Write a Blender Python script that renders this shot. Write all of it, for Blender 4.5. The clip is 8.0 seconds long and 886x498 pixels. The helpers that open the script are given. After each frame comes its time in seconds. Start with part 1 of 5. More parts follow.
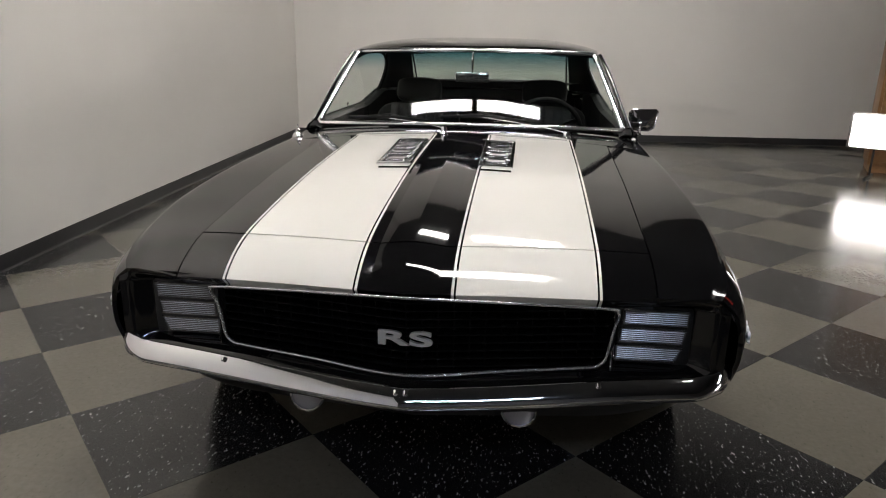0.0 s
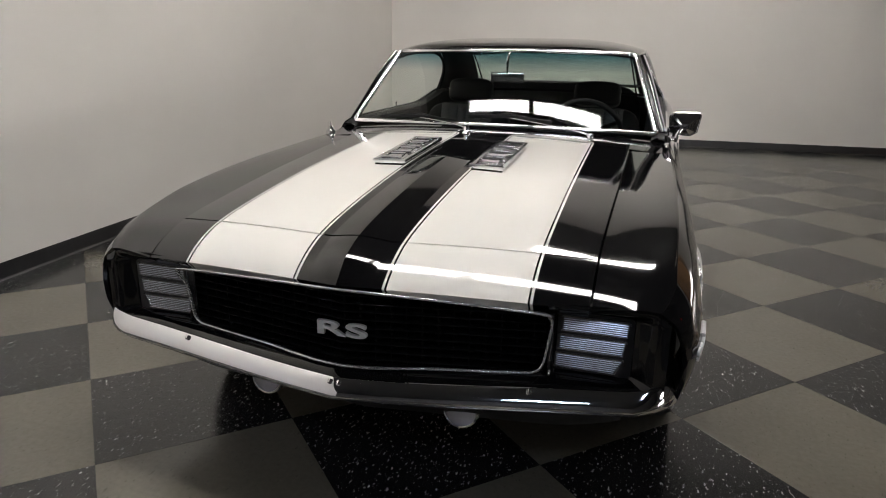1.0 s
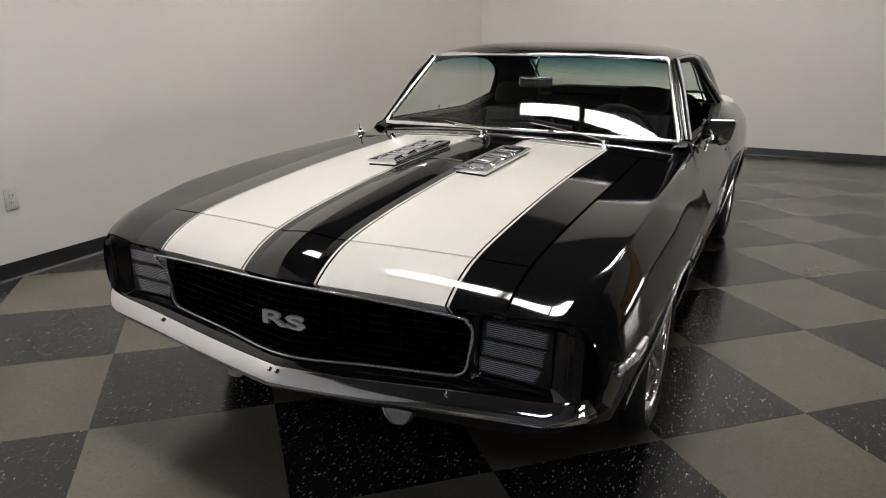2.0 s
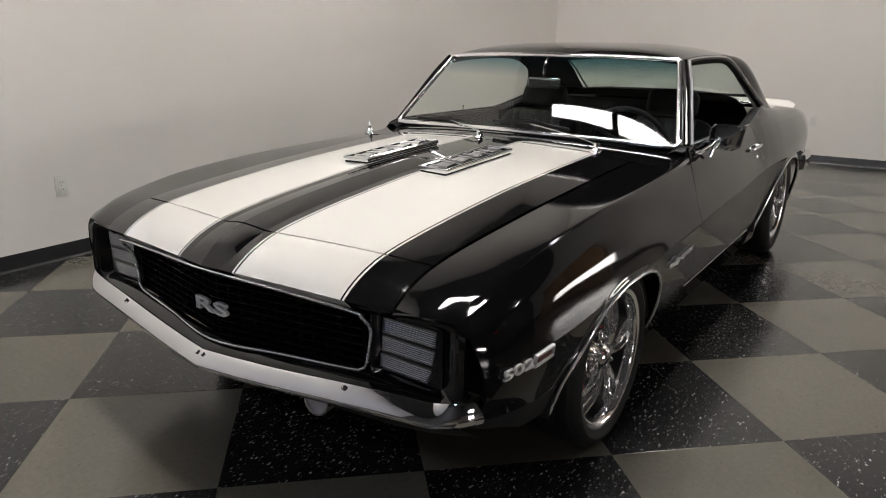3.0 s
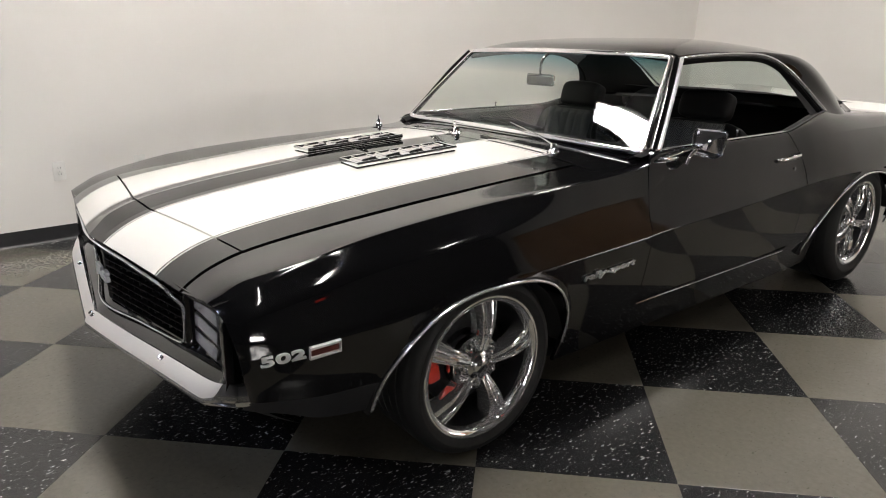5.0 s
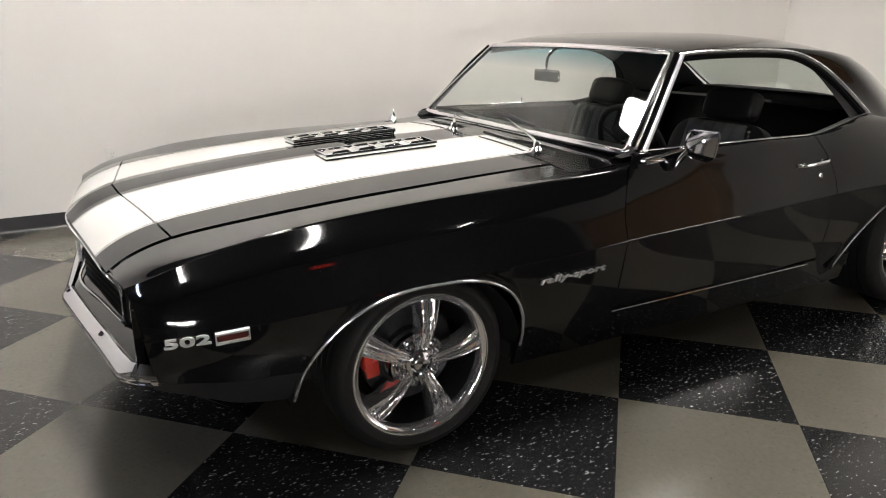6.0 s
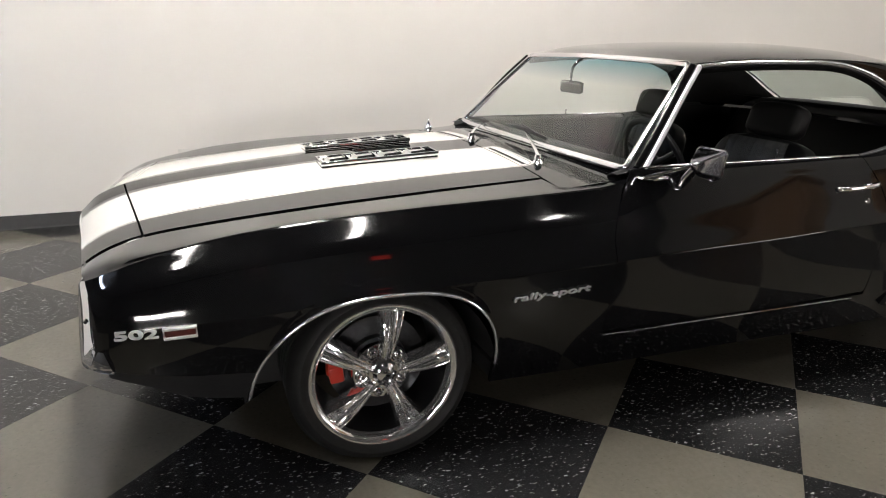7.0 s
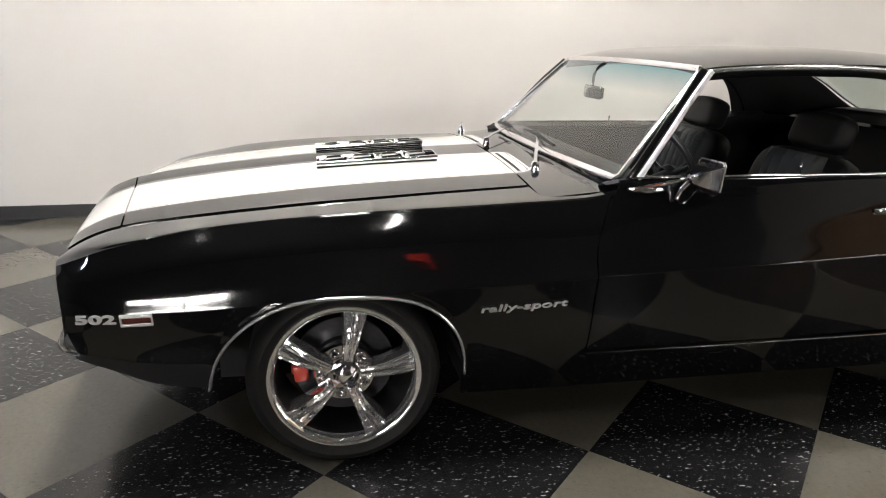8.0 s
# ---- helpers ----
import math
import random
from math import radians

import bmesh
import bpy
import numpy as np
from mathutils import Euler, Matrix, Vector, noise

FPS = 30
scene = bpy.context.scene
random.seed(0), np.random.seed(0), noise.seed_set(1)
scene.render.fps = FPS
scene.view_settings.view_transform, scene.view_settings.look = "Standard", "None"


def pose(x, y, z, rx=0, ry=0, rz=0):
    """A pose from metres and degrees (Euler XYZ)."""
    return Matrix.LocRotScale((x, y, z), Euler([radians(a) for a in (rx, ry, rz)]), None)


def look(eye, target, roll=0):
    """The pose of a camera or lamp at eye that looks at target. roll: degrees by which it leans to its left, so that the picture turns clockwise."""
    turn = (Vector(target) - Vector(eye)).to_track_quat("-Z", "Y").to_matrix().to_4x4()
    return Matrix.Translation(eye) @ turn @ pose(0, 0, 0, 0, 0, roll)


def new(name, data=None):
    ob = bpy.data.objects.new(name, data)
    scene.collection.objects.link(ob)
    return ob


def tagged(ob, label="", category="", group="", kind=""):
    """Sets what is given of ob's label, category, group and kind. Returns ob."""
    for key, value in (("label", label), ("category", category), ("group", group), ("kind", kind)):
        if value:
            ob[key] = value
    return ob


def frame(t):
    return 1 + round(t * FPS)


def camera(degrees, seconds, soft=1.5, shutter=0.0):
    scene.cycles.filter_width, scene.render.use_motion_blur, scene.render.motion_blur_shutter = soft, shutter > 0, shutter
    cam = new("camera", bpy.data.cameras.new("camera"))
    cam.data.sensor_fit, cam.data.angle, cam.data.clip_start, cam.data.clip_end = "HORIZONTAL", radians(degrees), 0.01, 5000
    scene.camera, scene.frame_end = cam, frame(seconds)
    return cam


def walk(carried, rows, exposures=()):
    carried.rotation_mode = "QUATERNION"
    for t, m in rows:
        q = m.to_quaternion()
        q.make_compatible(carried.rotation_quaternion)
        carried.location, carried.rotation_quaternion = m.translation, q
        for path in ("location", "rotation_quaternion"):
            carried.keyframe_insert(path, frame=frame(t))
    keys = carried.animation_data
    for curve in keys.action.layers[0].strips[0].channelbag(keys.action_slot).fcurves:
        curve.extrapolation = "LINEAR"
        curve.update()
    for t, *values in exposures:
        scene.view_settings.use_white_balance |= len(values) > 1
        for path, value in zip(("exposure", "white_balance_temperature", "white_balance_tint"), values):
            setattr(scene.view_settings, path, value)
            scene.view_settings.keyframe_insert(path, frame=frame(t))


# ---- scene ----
cam = camera(66.9, 8.0, soft=1.0)
PATH = [
    (0, (0.271, -1.185, 1.216), (0.047, 0.717, 0.641), 0.9),
    (0.5, (0.481, -1.157, 1.211), (0.086, 0.718, 0.638), 0.8),
    (1, (0.702, -1.108, 1.212), (0.144, 0.725, 0.638), 0.9),
    (2.5, (1.33, -0.859, 1.223), (0.334, 0.78, 0.657), 0.9),
    (3, (1.531, -0.726, 1.216), (0.42, 0.837, 0.649), 1.0),
    (3.5, (1.711, -0.591, 1.224), (0.495, 0.888, 0.646), 1.1),
    (4, (1.879, -0.443, 1.226), (0.576, 0.959, 0.644), 1.1),
    (4.5, (2.047, -0.274, 1.229), (0.647, 1.03, 0.647), 1.2),
    (5, (2.199, -0.091, 1.228), (0.711, 1.109, 0.642), 1.2),
    (6.5, (2.526, 0.493, 1.241), (0.806, 1.318, 0.639), 1.4),
    (7, (2.595, 0.687, 1.249), (0.806, 1.36, 0.659), 1.4),
    (7.5, (2.63, 0.895, 1.247), (0.79, 1.408, 0.653), 1.4),
    (8, (2.664, 1.094, 1.25), (0.788, 1.467, 0.665), 1.6),
]
EXPOSURE = [(0, 0.42), (1, 0.40), (2.5, 0.36), (3, 0.42), (4, 0.72), (5, 0.92), (6.5, 1.08), (8, 1.2)]
walk(cam, [(t, look(eye, target, roll)) for t, eye, target, roll in PATH], EXPOSURE)

# ---- world: the room is closed, only a trace of ambient light ----
world = bpy.data.worlds.new("world")
world.use_nodes = True
world.node_tree.nodes["Background"].inputs[0].default_value = (0.5, 0.5, 0.5, 1)
world.node_tree.nodes["Background"].inputs[1].default_value = 0.02
scene.world = world

LAMP_POWER, STAND_POWER, PANEL_POWER = 31.0, 6.0, 36.0
CEILING = 5.0


# ---- materials ----
def material(name, colour=(0.5, 0.5, 0.5), rough=0.5, metal=0.0, coat=0.0, spec=0.5):
    m = bpy.data.materials.new(name)
    m.use_nodes = True
    b = m.node_tree.nodes["Principled BSDF"]
    b.inputs["Base Color"].default_value = (*colour, 1)
    b.inputs["Roughness"].default_value = rough
    b.inputs["Metallic"].default_value = metal
    b.inputs["Coat Weight"].default_value = coat
    b.inputs["Coat Roughness"].default_value = 0.02
    b.inputs["Specular IOR Level"].default_value = spec
    return m


class Nodes:
    """Short hand for a material's node tree."""

    def __init__(self, m):
        self.tree = m.node_tree
        self.bsdf = m.node_tree.nodes.get("Principled BSDF")

    def add(self, kind):
        return self.tree.nodes.new(kind)

    def put(self, socket, value):
        if isinstance(value, bpy.types.NodeSocket):
            self.tree.links.new(value, socket)
        else:
            socket.default_value = value

    def math(self, op, a, b=0.0, c=0.0):
        n = self.add("ShaderNodeMath")
        n.operation = op
        for socket, value in zip(n.inputs, (a, b, c)):
            self.put(socket, value)
        return n.outputs[0]

    def noise(self, scale, detail=3.0, rough=0.5, vector=None):
        n = self.add("ShaderNodeTexNoise")
        n.inputs["Scale"].default_value = scale
        n.inputs["Detail"].default_value = detail
        n.inputs["Roughness"].default_value = rough
        if vector is not None:
            self.put(n.inputs["Vector"], vector)
        return n.outputs[0]

    def ramp(self, fac, stops):
        n = self.add("ShaderNodeValToRGB")
        el = n.color_ramp.elements
        while len(el) < len(stops):
            el.new(0.5)
        for e, (p, c) in zip(el, stops):
            e.position, e.color = p, (*c, 1) if len(c) == 3 else c
        self.put(n.inputs[0], fac)
        return n.outputs[0]

    def mix(self, fac, a, b):
        n = self.add("ShaderNodeMix")
        n.data_type = "RGBA"
        self.put(n.inputs[0], fac)
        self.put(n.inputs[6], a)
        self.put(n.inputs[7], b)
        return n.outputs[2]

    def bump(self, height, strength=0.2, distance=0.002):
        n = self.add("ShaderNodeBump")
        n.inputs["Strength"].default_value = strength
        n.inputs["Distance"].default_value = distance
        self.put(n.inputs["Height"], height)
        self.put(self.bsdf.inputs["Normal"], n.outputs[0])

    def position(self):
        return self.add("ShaderNodeNewGeometry").outputs["Position"]

    def split(self, vector):
        n = self.add("ShaderNodeSeparateXYZ")
        self.put(n.inputs[0], vector)
        return n.outputs


def worn(m, low, high, scale=30.0, bump=0.15, distance=0.001, rough=None):
    """Colour that wanders between two tones at two scales, with fine relief."""
    k = Nodes(m)
    p = k.position()
    a, b = k.noise(scale, 4, 0.6, p), k.noise(scale * 0.12, 2, 0.5, p)
    f = k.math("ADD", k.math("MULTIPLY", a, 0.55), k.math("MULTIPLY", b, 0.45))
    k.put(k.bsdf.inputs["Base Color"], k.ramp(f, [(0.3, low), (0.7, high)]))
    if rough:
        k.put(k.bsdf.inputs["Roughness"], k.math("MULTIPLY_ADD", b, rough[1] - rough[0], rough[0]))
    if bump:
        k.bump(a, bump, distance)
    return m


def car_paint():
    """Black clear-coated paint with two white stripes edged by a black and a white pinstripe."""
    m = material("black_paint", (0.004, 0.004, 0.0045), 0.045, 0, 0.12, 0.5)
    k = Nodes(m)
    x, y, z = k.split(k.position())

    def stripe_mask(x_mid, x_half, y_mid, y_half, radius):
        dx = k.math("SUBTRACT", k.math("ABSOLUTE", k.math("SUBTRACT", k.math("ABSOLUTE", x), x_mid)), x_half - radius)
        dy = k.math("SUBTRACT", k.math("ABSOLUTE", k.math("SUBTRACT", y, y_mid)), y_half - radius)
        ox, oy = k.math("MAXIMUM", dx, 0.0), k.math("MAXIMUM", dy, 0.0)
        out = k.math("SQRT", k.math("ADD", k.math("MULTIPLY", ox, ox), k.math("MULTIPLY", oy, oy)))
        d = k.math("SUBTRACT", k.math("ADD", out, k.math("MINIMUM", k.math("MAXIMUM", dx, dy), 0.0)), radius)
        body = k.math("LESS_THAN", d, -0.0125)
        line = k.math("MULTIPLY", k.math("LESS_THAN", d, -0.001), k.math("GREATER_THAN", d, -0.0075))
        return k.math("MAXIMUM", body, line)

    front = stripe_mask(0.296, 0.182, 0.55, 1.29, 0.05)
    back = stripe_mask(0.296, 0.182, 4.62, 0.5, 0.05)
    up = k.math("GREATER_THAN", z, 0.6)
    fac = k.math("MULTIPLY", k.math("MAXIMUM", front, back), up)
    fleck = k.noise(900.0, 1, 0.5, k.position())
    white = k.ramp(fleck, [(0.3, (0.76, 0.745, 0.70)), (0.7, (0.80, 0.785, 0.74))])
    k.put(k.bsdf.inputs["Base Color"], k.mix(fac, (0.004, 0.004, 0.0045, 1), white))
    wave = k.noise(6.0, 2, 0.5, k.position())
    k.put(k.bsdf.inputs["Roughness"], k.math("MULTIPLY_ADD", wave, 0.05, 0.03))
    return m


PAINT = car_paint()
WHITE_PAINT = worn(material("white_paint", (0.78, 0.765, 0.72), 0.06, 0, 0.3), (0.76, 0.745, 0.70), (0.80, 0.785, 0.74), 500, 0.0)
CHROME = material("chrome", (0.82, 0.82, 0.84), 0.05, 1.0)
CHROME_SOFT = worn(material("brushed_chrome", (0.75, 0.75, 0.77), 0.14, 1.0), (0.68, 0.68, 0.70), (0.80, 0.80, 0.82), 60, 0.05)
BLACK_TRIM = worn(material("satin_black", (0.012, 0.012, 0.013), 0.35), (0.008, 0.008, 0.009), (0.018, 0.018, 0.019), 80, 0.1)
GRILLE_BLACK = worn(material("grille_black", (0.003, 0.003, 0.003), 0.55, 0, 0, 0.1), (0.002, 0.002, 0.002), (0.004, 0.004, 0.004), 80, 0.1)
UNDER = material("underbody_black", (0.008, 0.008, 0.008), 0.75)
RUBBER = worn(material("tyre_rubber", (0.010, 0.010, 0.010), 0.55, 0, 0, 0.25), (0.007, 0.007, 0.007), (0.014, 0.014, 0.014), 45, 0.15, 0.001, (0.5, 0.7))
VINYL = worn(material("black_vinyl", (0.009, 0.009, 0.0095), 0.45, 0, 0, 0.25), (0.007, 0.007, 0.0075), (0.013, 0.013, 0.0135), 260, 0.10, 0.0004, (0.42, 0.6))
HEADLINER = worn(material("headliner_cloth", (0.01, 0.01, 0.01), 0.9), (0.008, 0.008, 0.008), (0.014, 0.014, 0.014), 300, 0.2)
CARPET = worn(material("black_carpet", (0.008, 0.008, 0.008), 0.95), (0.005, 0.005, 0.005), (0.013, 0.013, 0.013), 400, 0.5)
RED = worn(material("red_caliper_paint", (0.55, 0.03, 0.015), 0.35, 0, 0.3), (0.5, 0.025, 0.012), (0.62, 0.04, 0.02), 50, 0.05)
IRON = worn(material("cast_iron", (0.06, 0.06, 0.063), 0.4, 0.8), (0.045, 0.045, 0.048), (0.08, 0.08, 0.083), 70, 0.1)
LENS_RED = material("marker_lens_red", (0.09, 0.013, 0.009), 0.3, 0, 0.2)
# BADGE and BRIGHT_TRIM: part metal, pale base colour stands in for bright reflections
BADGE = material("pale_half_metal", (0.80, 0.80, 0.81), 0.28, 0.45)
BRIGHT_TRIM = material("bright_trim", (0.86, 0.86, 0.87), 0.2, 0.8)
LOUVRE_BLACK = material("gloss_black_gap", (0.01, 0.01, 0.01), 0.12)
MIRROR_CHROME = material("mirror_shell_chrome", (0.74, 0.74, 0.80), 0.08, 1.0)
FROSTED = material("frosted_lamp_lens", (0.50, 0.50, 0.56), 0.2, 0, 0.3)
WHEEL_CHROME = material("wheel_chrome", (0.95, 0.95, 0.96), 0.05, 0.92)
MIRROR = material("mirror_glass", (0.9, 0.9, 0.9), 0.01, 1.0)
WOOD = worn(material("oak_wood", (0.3, 0.16, 0.07), 0.4), (0.23, 0.115, 0.045), (0.36, 0.20, 0.09), 25, 0.1)
OUTLET = worn(material("white_plastic", (0.75, 0.74, 0.70), 0.35), (0.70, 0.69, 0.65), (0.78, 0.77, 0.73), 40, 0.0)
SLOT = material("slot_black", (0.01, 0.01, 0.01), 0.6)
TUBE_END = material("lamp_metal", (0.5, 0.5, 0.5), 0.4, 0.8)


def woven():
    """Grey and black woven houndstooth cloth."""
    m = material("woven_cloth", (0.1, 0.1, 0.1), 0.85)
    k = Nodes(m)
    n = k.add("ShaderNodeTexChecker")
    n.inputs["Scale"].default_value = 170.0
    k.put(n.inputs["Vector"], k.add("ShaderNodeTexCoord").outputs["Object"])
    n.inputs[1].default_value, n.inputs[2].default_value = (0.20, 0.20, 0.195, 1), (0.03, 0.03, 0.03, 1)
    k.put(k.bsdf.inputs["Base Color"], n.outputs[0])
    k.bump(k.noise(700.0, 2), 0.3)
    return m


WOVEN = woven()


def ribbed_lens():
    m = material("clear_ribbed_lens", (0.74, 0.76, 0.84), 0.2, 0.7, 0.4)
    return m


LENS = ribbed_lens()


def glass(name, tint, band=None):
    """A clear pane: lets light through by its tint, and mirrors by Fresnel."""
    m = bpy.data.materials.new(name)
    m.use_nodes = True
    k = Nodes(m)
    k.tree.nodes.remove(k.bsdf)
    see, gloss, blend = k.add("ShaderNodeBsdfTransparent"), k.add("ShaderNodeBsdfGlossy"), k.add("ShaderNodeMixShader")
    see.inputs[0].default_value = (*tint, 1)
    gloss.inputs["Roughness"].default_value = 0.0
    gloss.inputs["Color"].default_value = (1, 1, 1, 1)
    f = k.add("ShaderNodeFresnel")
    f.inputs[0].default_value = 1.5
    if band:
        z = k.split(k.position())[2]
        k.put(see.inputs[0], k.ramp(k.math("MULTIPLY_ADD", z, 1 / 0.09, -1.105 / 0.09), [(0.0, tint), (1.0, band)]))
    k.put(blend.inputs[0], f.outputs[0])
    k.tree.links.new(see.outputs[0], blend.inputs[1])
    k.tree.links.new(gloss.outputs[0], blend.inputs[2])
    k.tree.links.new(blend.outputs[0], k.tree.nodes["Material Output"].inputs[0])
    return m


GLASS = glass("windscreen_glass", (0.80, 0.86, 0.82), (0.07, 0.30, 0.38))
GLASS_REAR = glass("rear_glass", (0.72, 0.80, 0.76))


def wall_paint(name, low, high):
    m = material(name, low, 0.55)
    k = Nodes(m)
    p = k.position()
    broad, fine = k.noise(0.7, 3, 0.5, p), k.noise(140.0, 3, 0.6, p)
    k.put(k.bsdf.inputs["Base Color"], k.ramp(broad, [(0.3, low), (0.7, high)]))
    k.put(k.bsdf.inputs["Roughness"], k.math("MULTIPLY_ADD", fine, 0.15, 0.45))
    k.bump(fine, 0.12, 0.001)
    return m


WALL = wall_paint("wall_paint", (0.785, 0.757, 0.716), (0.825, 0.797, 0.756))
# near black: the dark of the unlit side is put into the colour
WALL_UNLIT = wall_paint("unlit_side_black", (0.035, 0.034, 0.033), (0.05, 0.049, 0.047))
# near black, so that chrome and paint mirror a dark ceiling
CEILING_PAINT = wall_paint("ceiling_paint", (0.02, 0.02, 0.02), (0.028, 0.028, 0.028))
BASE = worn(material("black_cove_base", (0.012, 0.012, 0.013), 0.35), (0.009, 0.009, 0.010), (0.02, 0.02, 0.021), 20, 0.1)


def tile_material(name, low, high, fleck, amount, rough):
    """Waxed vinyl tile: mottled ground with chips of another colour, scuffs in the gloss."""
    m = material(name, low, 0.2)
    k = Nodes(m)
    p = k.position()
    rnd = k.add("ShaderNodeObjectInfo").outputs["Random"]
    mott, grain = k.noise(55.0, 5, 0.65, p), k.noise(4.0, 3, 0.5, p)
    f = k.math("ADD", k.math("MULTIPLY", mott, 0.6), k.math("ADD", k.math("MULTIPLY", grain, 0.25), k.math("MULTIPLY", rnd, 0.15)))
    ground = k.ramp(f, [(0.3, low), (0.7, high)])
    mask = None
    for turn, scale in ((25.0, 95.0), (100.0, 105.0), (155.0, 85.0)):
        way = k.add("ShaderNodeMapping")
        way.inputs["Rotation"].default_value = (0, 0, radians(turn))
        way.inputs["Scale"].default_value = (1.0, 0.42, 1.0)
        way.inputs["Location"].default_value = (turn, 0, 0)
        k.put(way.inputs["Vector"], p)
        chips = k.noise(scale, 2, 0.55, way.outputs[0])
        one = k.ramp(chips, [(amount, (0, 0, 0)), (amount + 0.05, (1, 1, 1))])
        mask = one if mask is None else k.math("MAXIMUM", mask, one)
    k.put(k.bsdf.inputs["Base Color"], k.mix(mask, ground, (*fleck, 1)))
    scuff = k.noise(9.0, 5, 0.7, p)
    k.put(k.bsdf.inputs["Roughness"], k.math("MULTIPLY_ADD", scuff, rough[1] - rough[0], rough[0]))
    k.bump(k.noise(3.0, 2, 0.5, p), 0.02, 0.01)
    return m


TILE_BLACK = tile_material("black_vinyl_tile", (0.009, 0.009, 0.0094), (0.018, 0.018, 0.0188), (0.30, 0.30, 0.29), 0.665, (0.15, 0.23))
TILE_OLIVE = tile_material("olive_grey_vinyl_tile", (0.092, 0.084, 0.066), (0.128, 0.118, 0.094), (0.072, 0.066, 0.051), 0.68, (0.17, 0.25))
JOINT = material("tile_joint", (0.01, 0.01, 0.01), 0.7)


def glowing(name, colour, strength):
    m = bpy.data.materials.new(name)
    m.use_nodes = True
    k = Nodes(m)
    k.bsdf.inputs["Base Color"].default_value = (*colour, 1)
    k.bsdf.inputs["Emission Color"].default_value = (*colour, 1)
    k.bsdf.inputs["Emission Strength"].default_value = strength
    return m


TUBE_GLOW = glowing("fluorescent_tube", (1.0, 0.955, 0.915), LAMP_POWER)
PANEL_GLOW = glowing("light_panel_diffuser", (1.0, 0.955, 0.915), PANEL_POWER)
COOL_GLOW = glowing("cool_white_tube", (0.72, 0.80, 1.0), 24.0)
SIGN_GLOW = glowing("red_sign_face", (0.9, 0.05, 0.03), 0.8)
STAND_GLOW = glowing("bright_fluorescent_tube", (1.0, 0.955, 0.915), STAND_POWER)


# ---- mesh helpers ----
def part(name, geometry, mat, parent=None, label="", sharp=35.0):
    """Links a bmesh, or (verts, faces), as one mesh object under a thing or a part."""
    me = bpy.data.meshes.new(name)
    if isinstance(geometry, bmesh.types.BMesh):
        geometry.to_mesh(me)
        geometry.free()
    else:
        me.from_pydata(*[[tuple(v) for v in geometry[0]], [], geometry[1]])
        me.validate()
    for m in mat if isinstance(mat, (list, tuple)) else [mat]:
        me.materials.append(m)
    me.polygons.foreach_set("use_smooth", [True] * len(me.polygons))
    me.set_sharp_from_angle(angle=radians(sharp))
    me.update()
    ob = new(name, me)
    if parent:
        ob.parent = parent
        ob.matrix_parent_inverse = parent_world(parent).inverted()
    if label:
        ob["label"] = label
    return ob


def parent_world(ob):
    if ob.parent:
        return parent_world(ob.parent) @ ob.matrix_parent_inverse @ ob.matrix_basis
    return Matrix.Translation(ob.location)


def thing(name, place, label, category, group="", kind=""):
    ob = new(name)
    ob.empty_display_size = 0.1
    ob.location = place
    return tagged(ob, label, category, group, kind)


def merged(*pieces):
    """Several (verts, faces) in one."""
    verts, faces = [], []
    for v, f in pieces:
        n = len(verts)
        verts += [tuple(p) for p in v]
        faces += [tuple(i + n for i in q) for q in f]
    return verts, faces


def moved(piece, m):
    return [tuple(m @ Vector(v)) for v in piece[0]], piece[1]


def mirrored(piece):
    return [(-x, y, z) for x, y, z in piece[0]], [tuple(reversed(f)) for f in piece[1]]


def box(x0, x1, y0, y1, z0, z1, bevel=0.0, segments=2):
    bm = bmesh.new()
    bmesh.ops.create_cube(bm, size=1.0)
    for v in bm.verts:
        v.co = Vector(((x0, x1)[v.co.x > 0], (y0, y1)[v.co.y > 0], (z0, z1)[v.co.z > 0]))
    if bevel:
        bmesh.ops.bevel(bm, geom=bm.edges[:], offset=bevel, segments=segments, profile=0.5, affect="EDGES")
    return taken(bm)


def taken(bm):
    bm.verts.ensure_lookup_table()
    bm.verts.index_update()
    out = [tuple(v.co) for v in bm.verts], [tuple(v.index for v in f.verts) for f in bm.faces]
    bm.free()
    return out


def grid(fn, us, vs, flip=False, lip=0.0, lip_dir=None):
    """A sheet of fn(u, v). lip: turns its rim inwards by that much, along lip_dir or against the normal."""
    nu, nv = len(us), len(vs)
    pts = [Vector(fn(u, v)) for u in us for v in vs]
    quads = []
    for i in range(nu - 1):
        for j in range(nv - 1):
            q = (i * nv + j, (i + 1) * nv + j, (i + 1) * nv + j + 1, i * nv + j + 1)
            quads.append(tuple(reversed(q)) if flip else q)
    verts, faces = list(pts), quads
    if lip:
        rim = [i * nv for i in range(nu)] + [(nu - 1) * nv + j for j in range(1, nv)] + [i * nv + nv - 1 for i in range(nu - 2, -1, -1)] + [j for j in range(nv - 2, 0, -1)]
        normal = {}
        for q in quads:
            a, b, c, d = (pts[i] for i in q)
            n = (c - a).cross(d - b)
            for i in q:
                normal[i] = normal.get(i, Vector()) + n
        start = len(verts)
        for i in rim:
            n = Vector(lip_dir) if lip_dir else -normal[i].normalized()
            verts += [pts[i], pts[i] + n * lip]
        k = len(rim)
        for a in range(k):
            b = (a + 1) % k
            q = (start + 2 * b, start + 2 * a, start + 2 * a + 1, start + 2 * b + 1)
            faces.append(tuple(reversed(q)) if not flip else q)
    return [tuple(v) for v in verts], faces


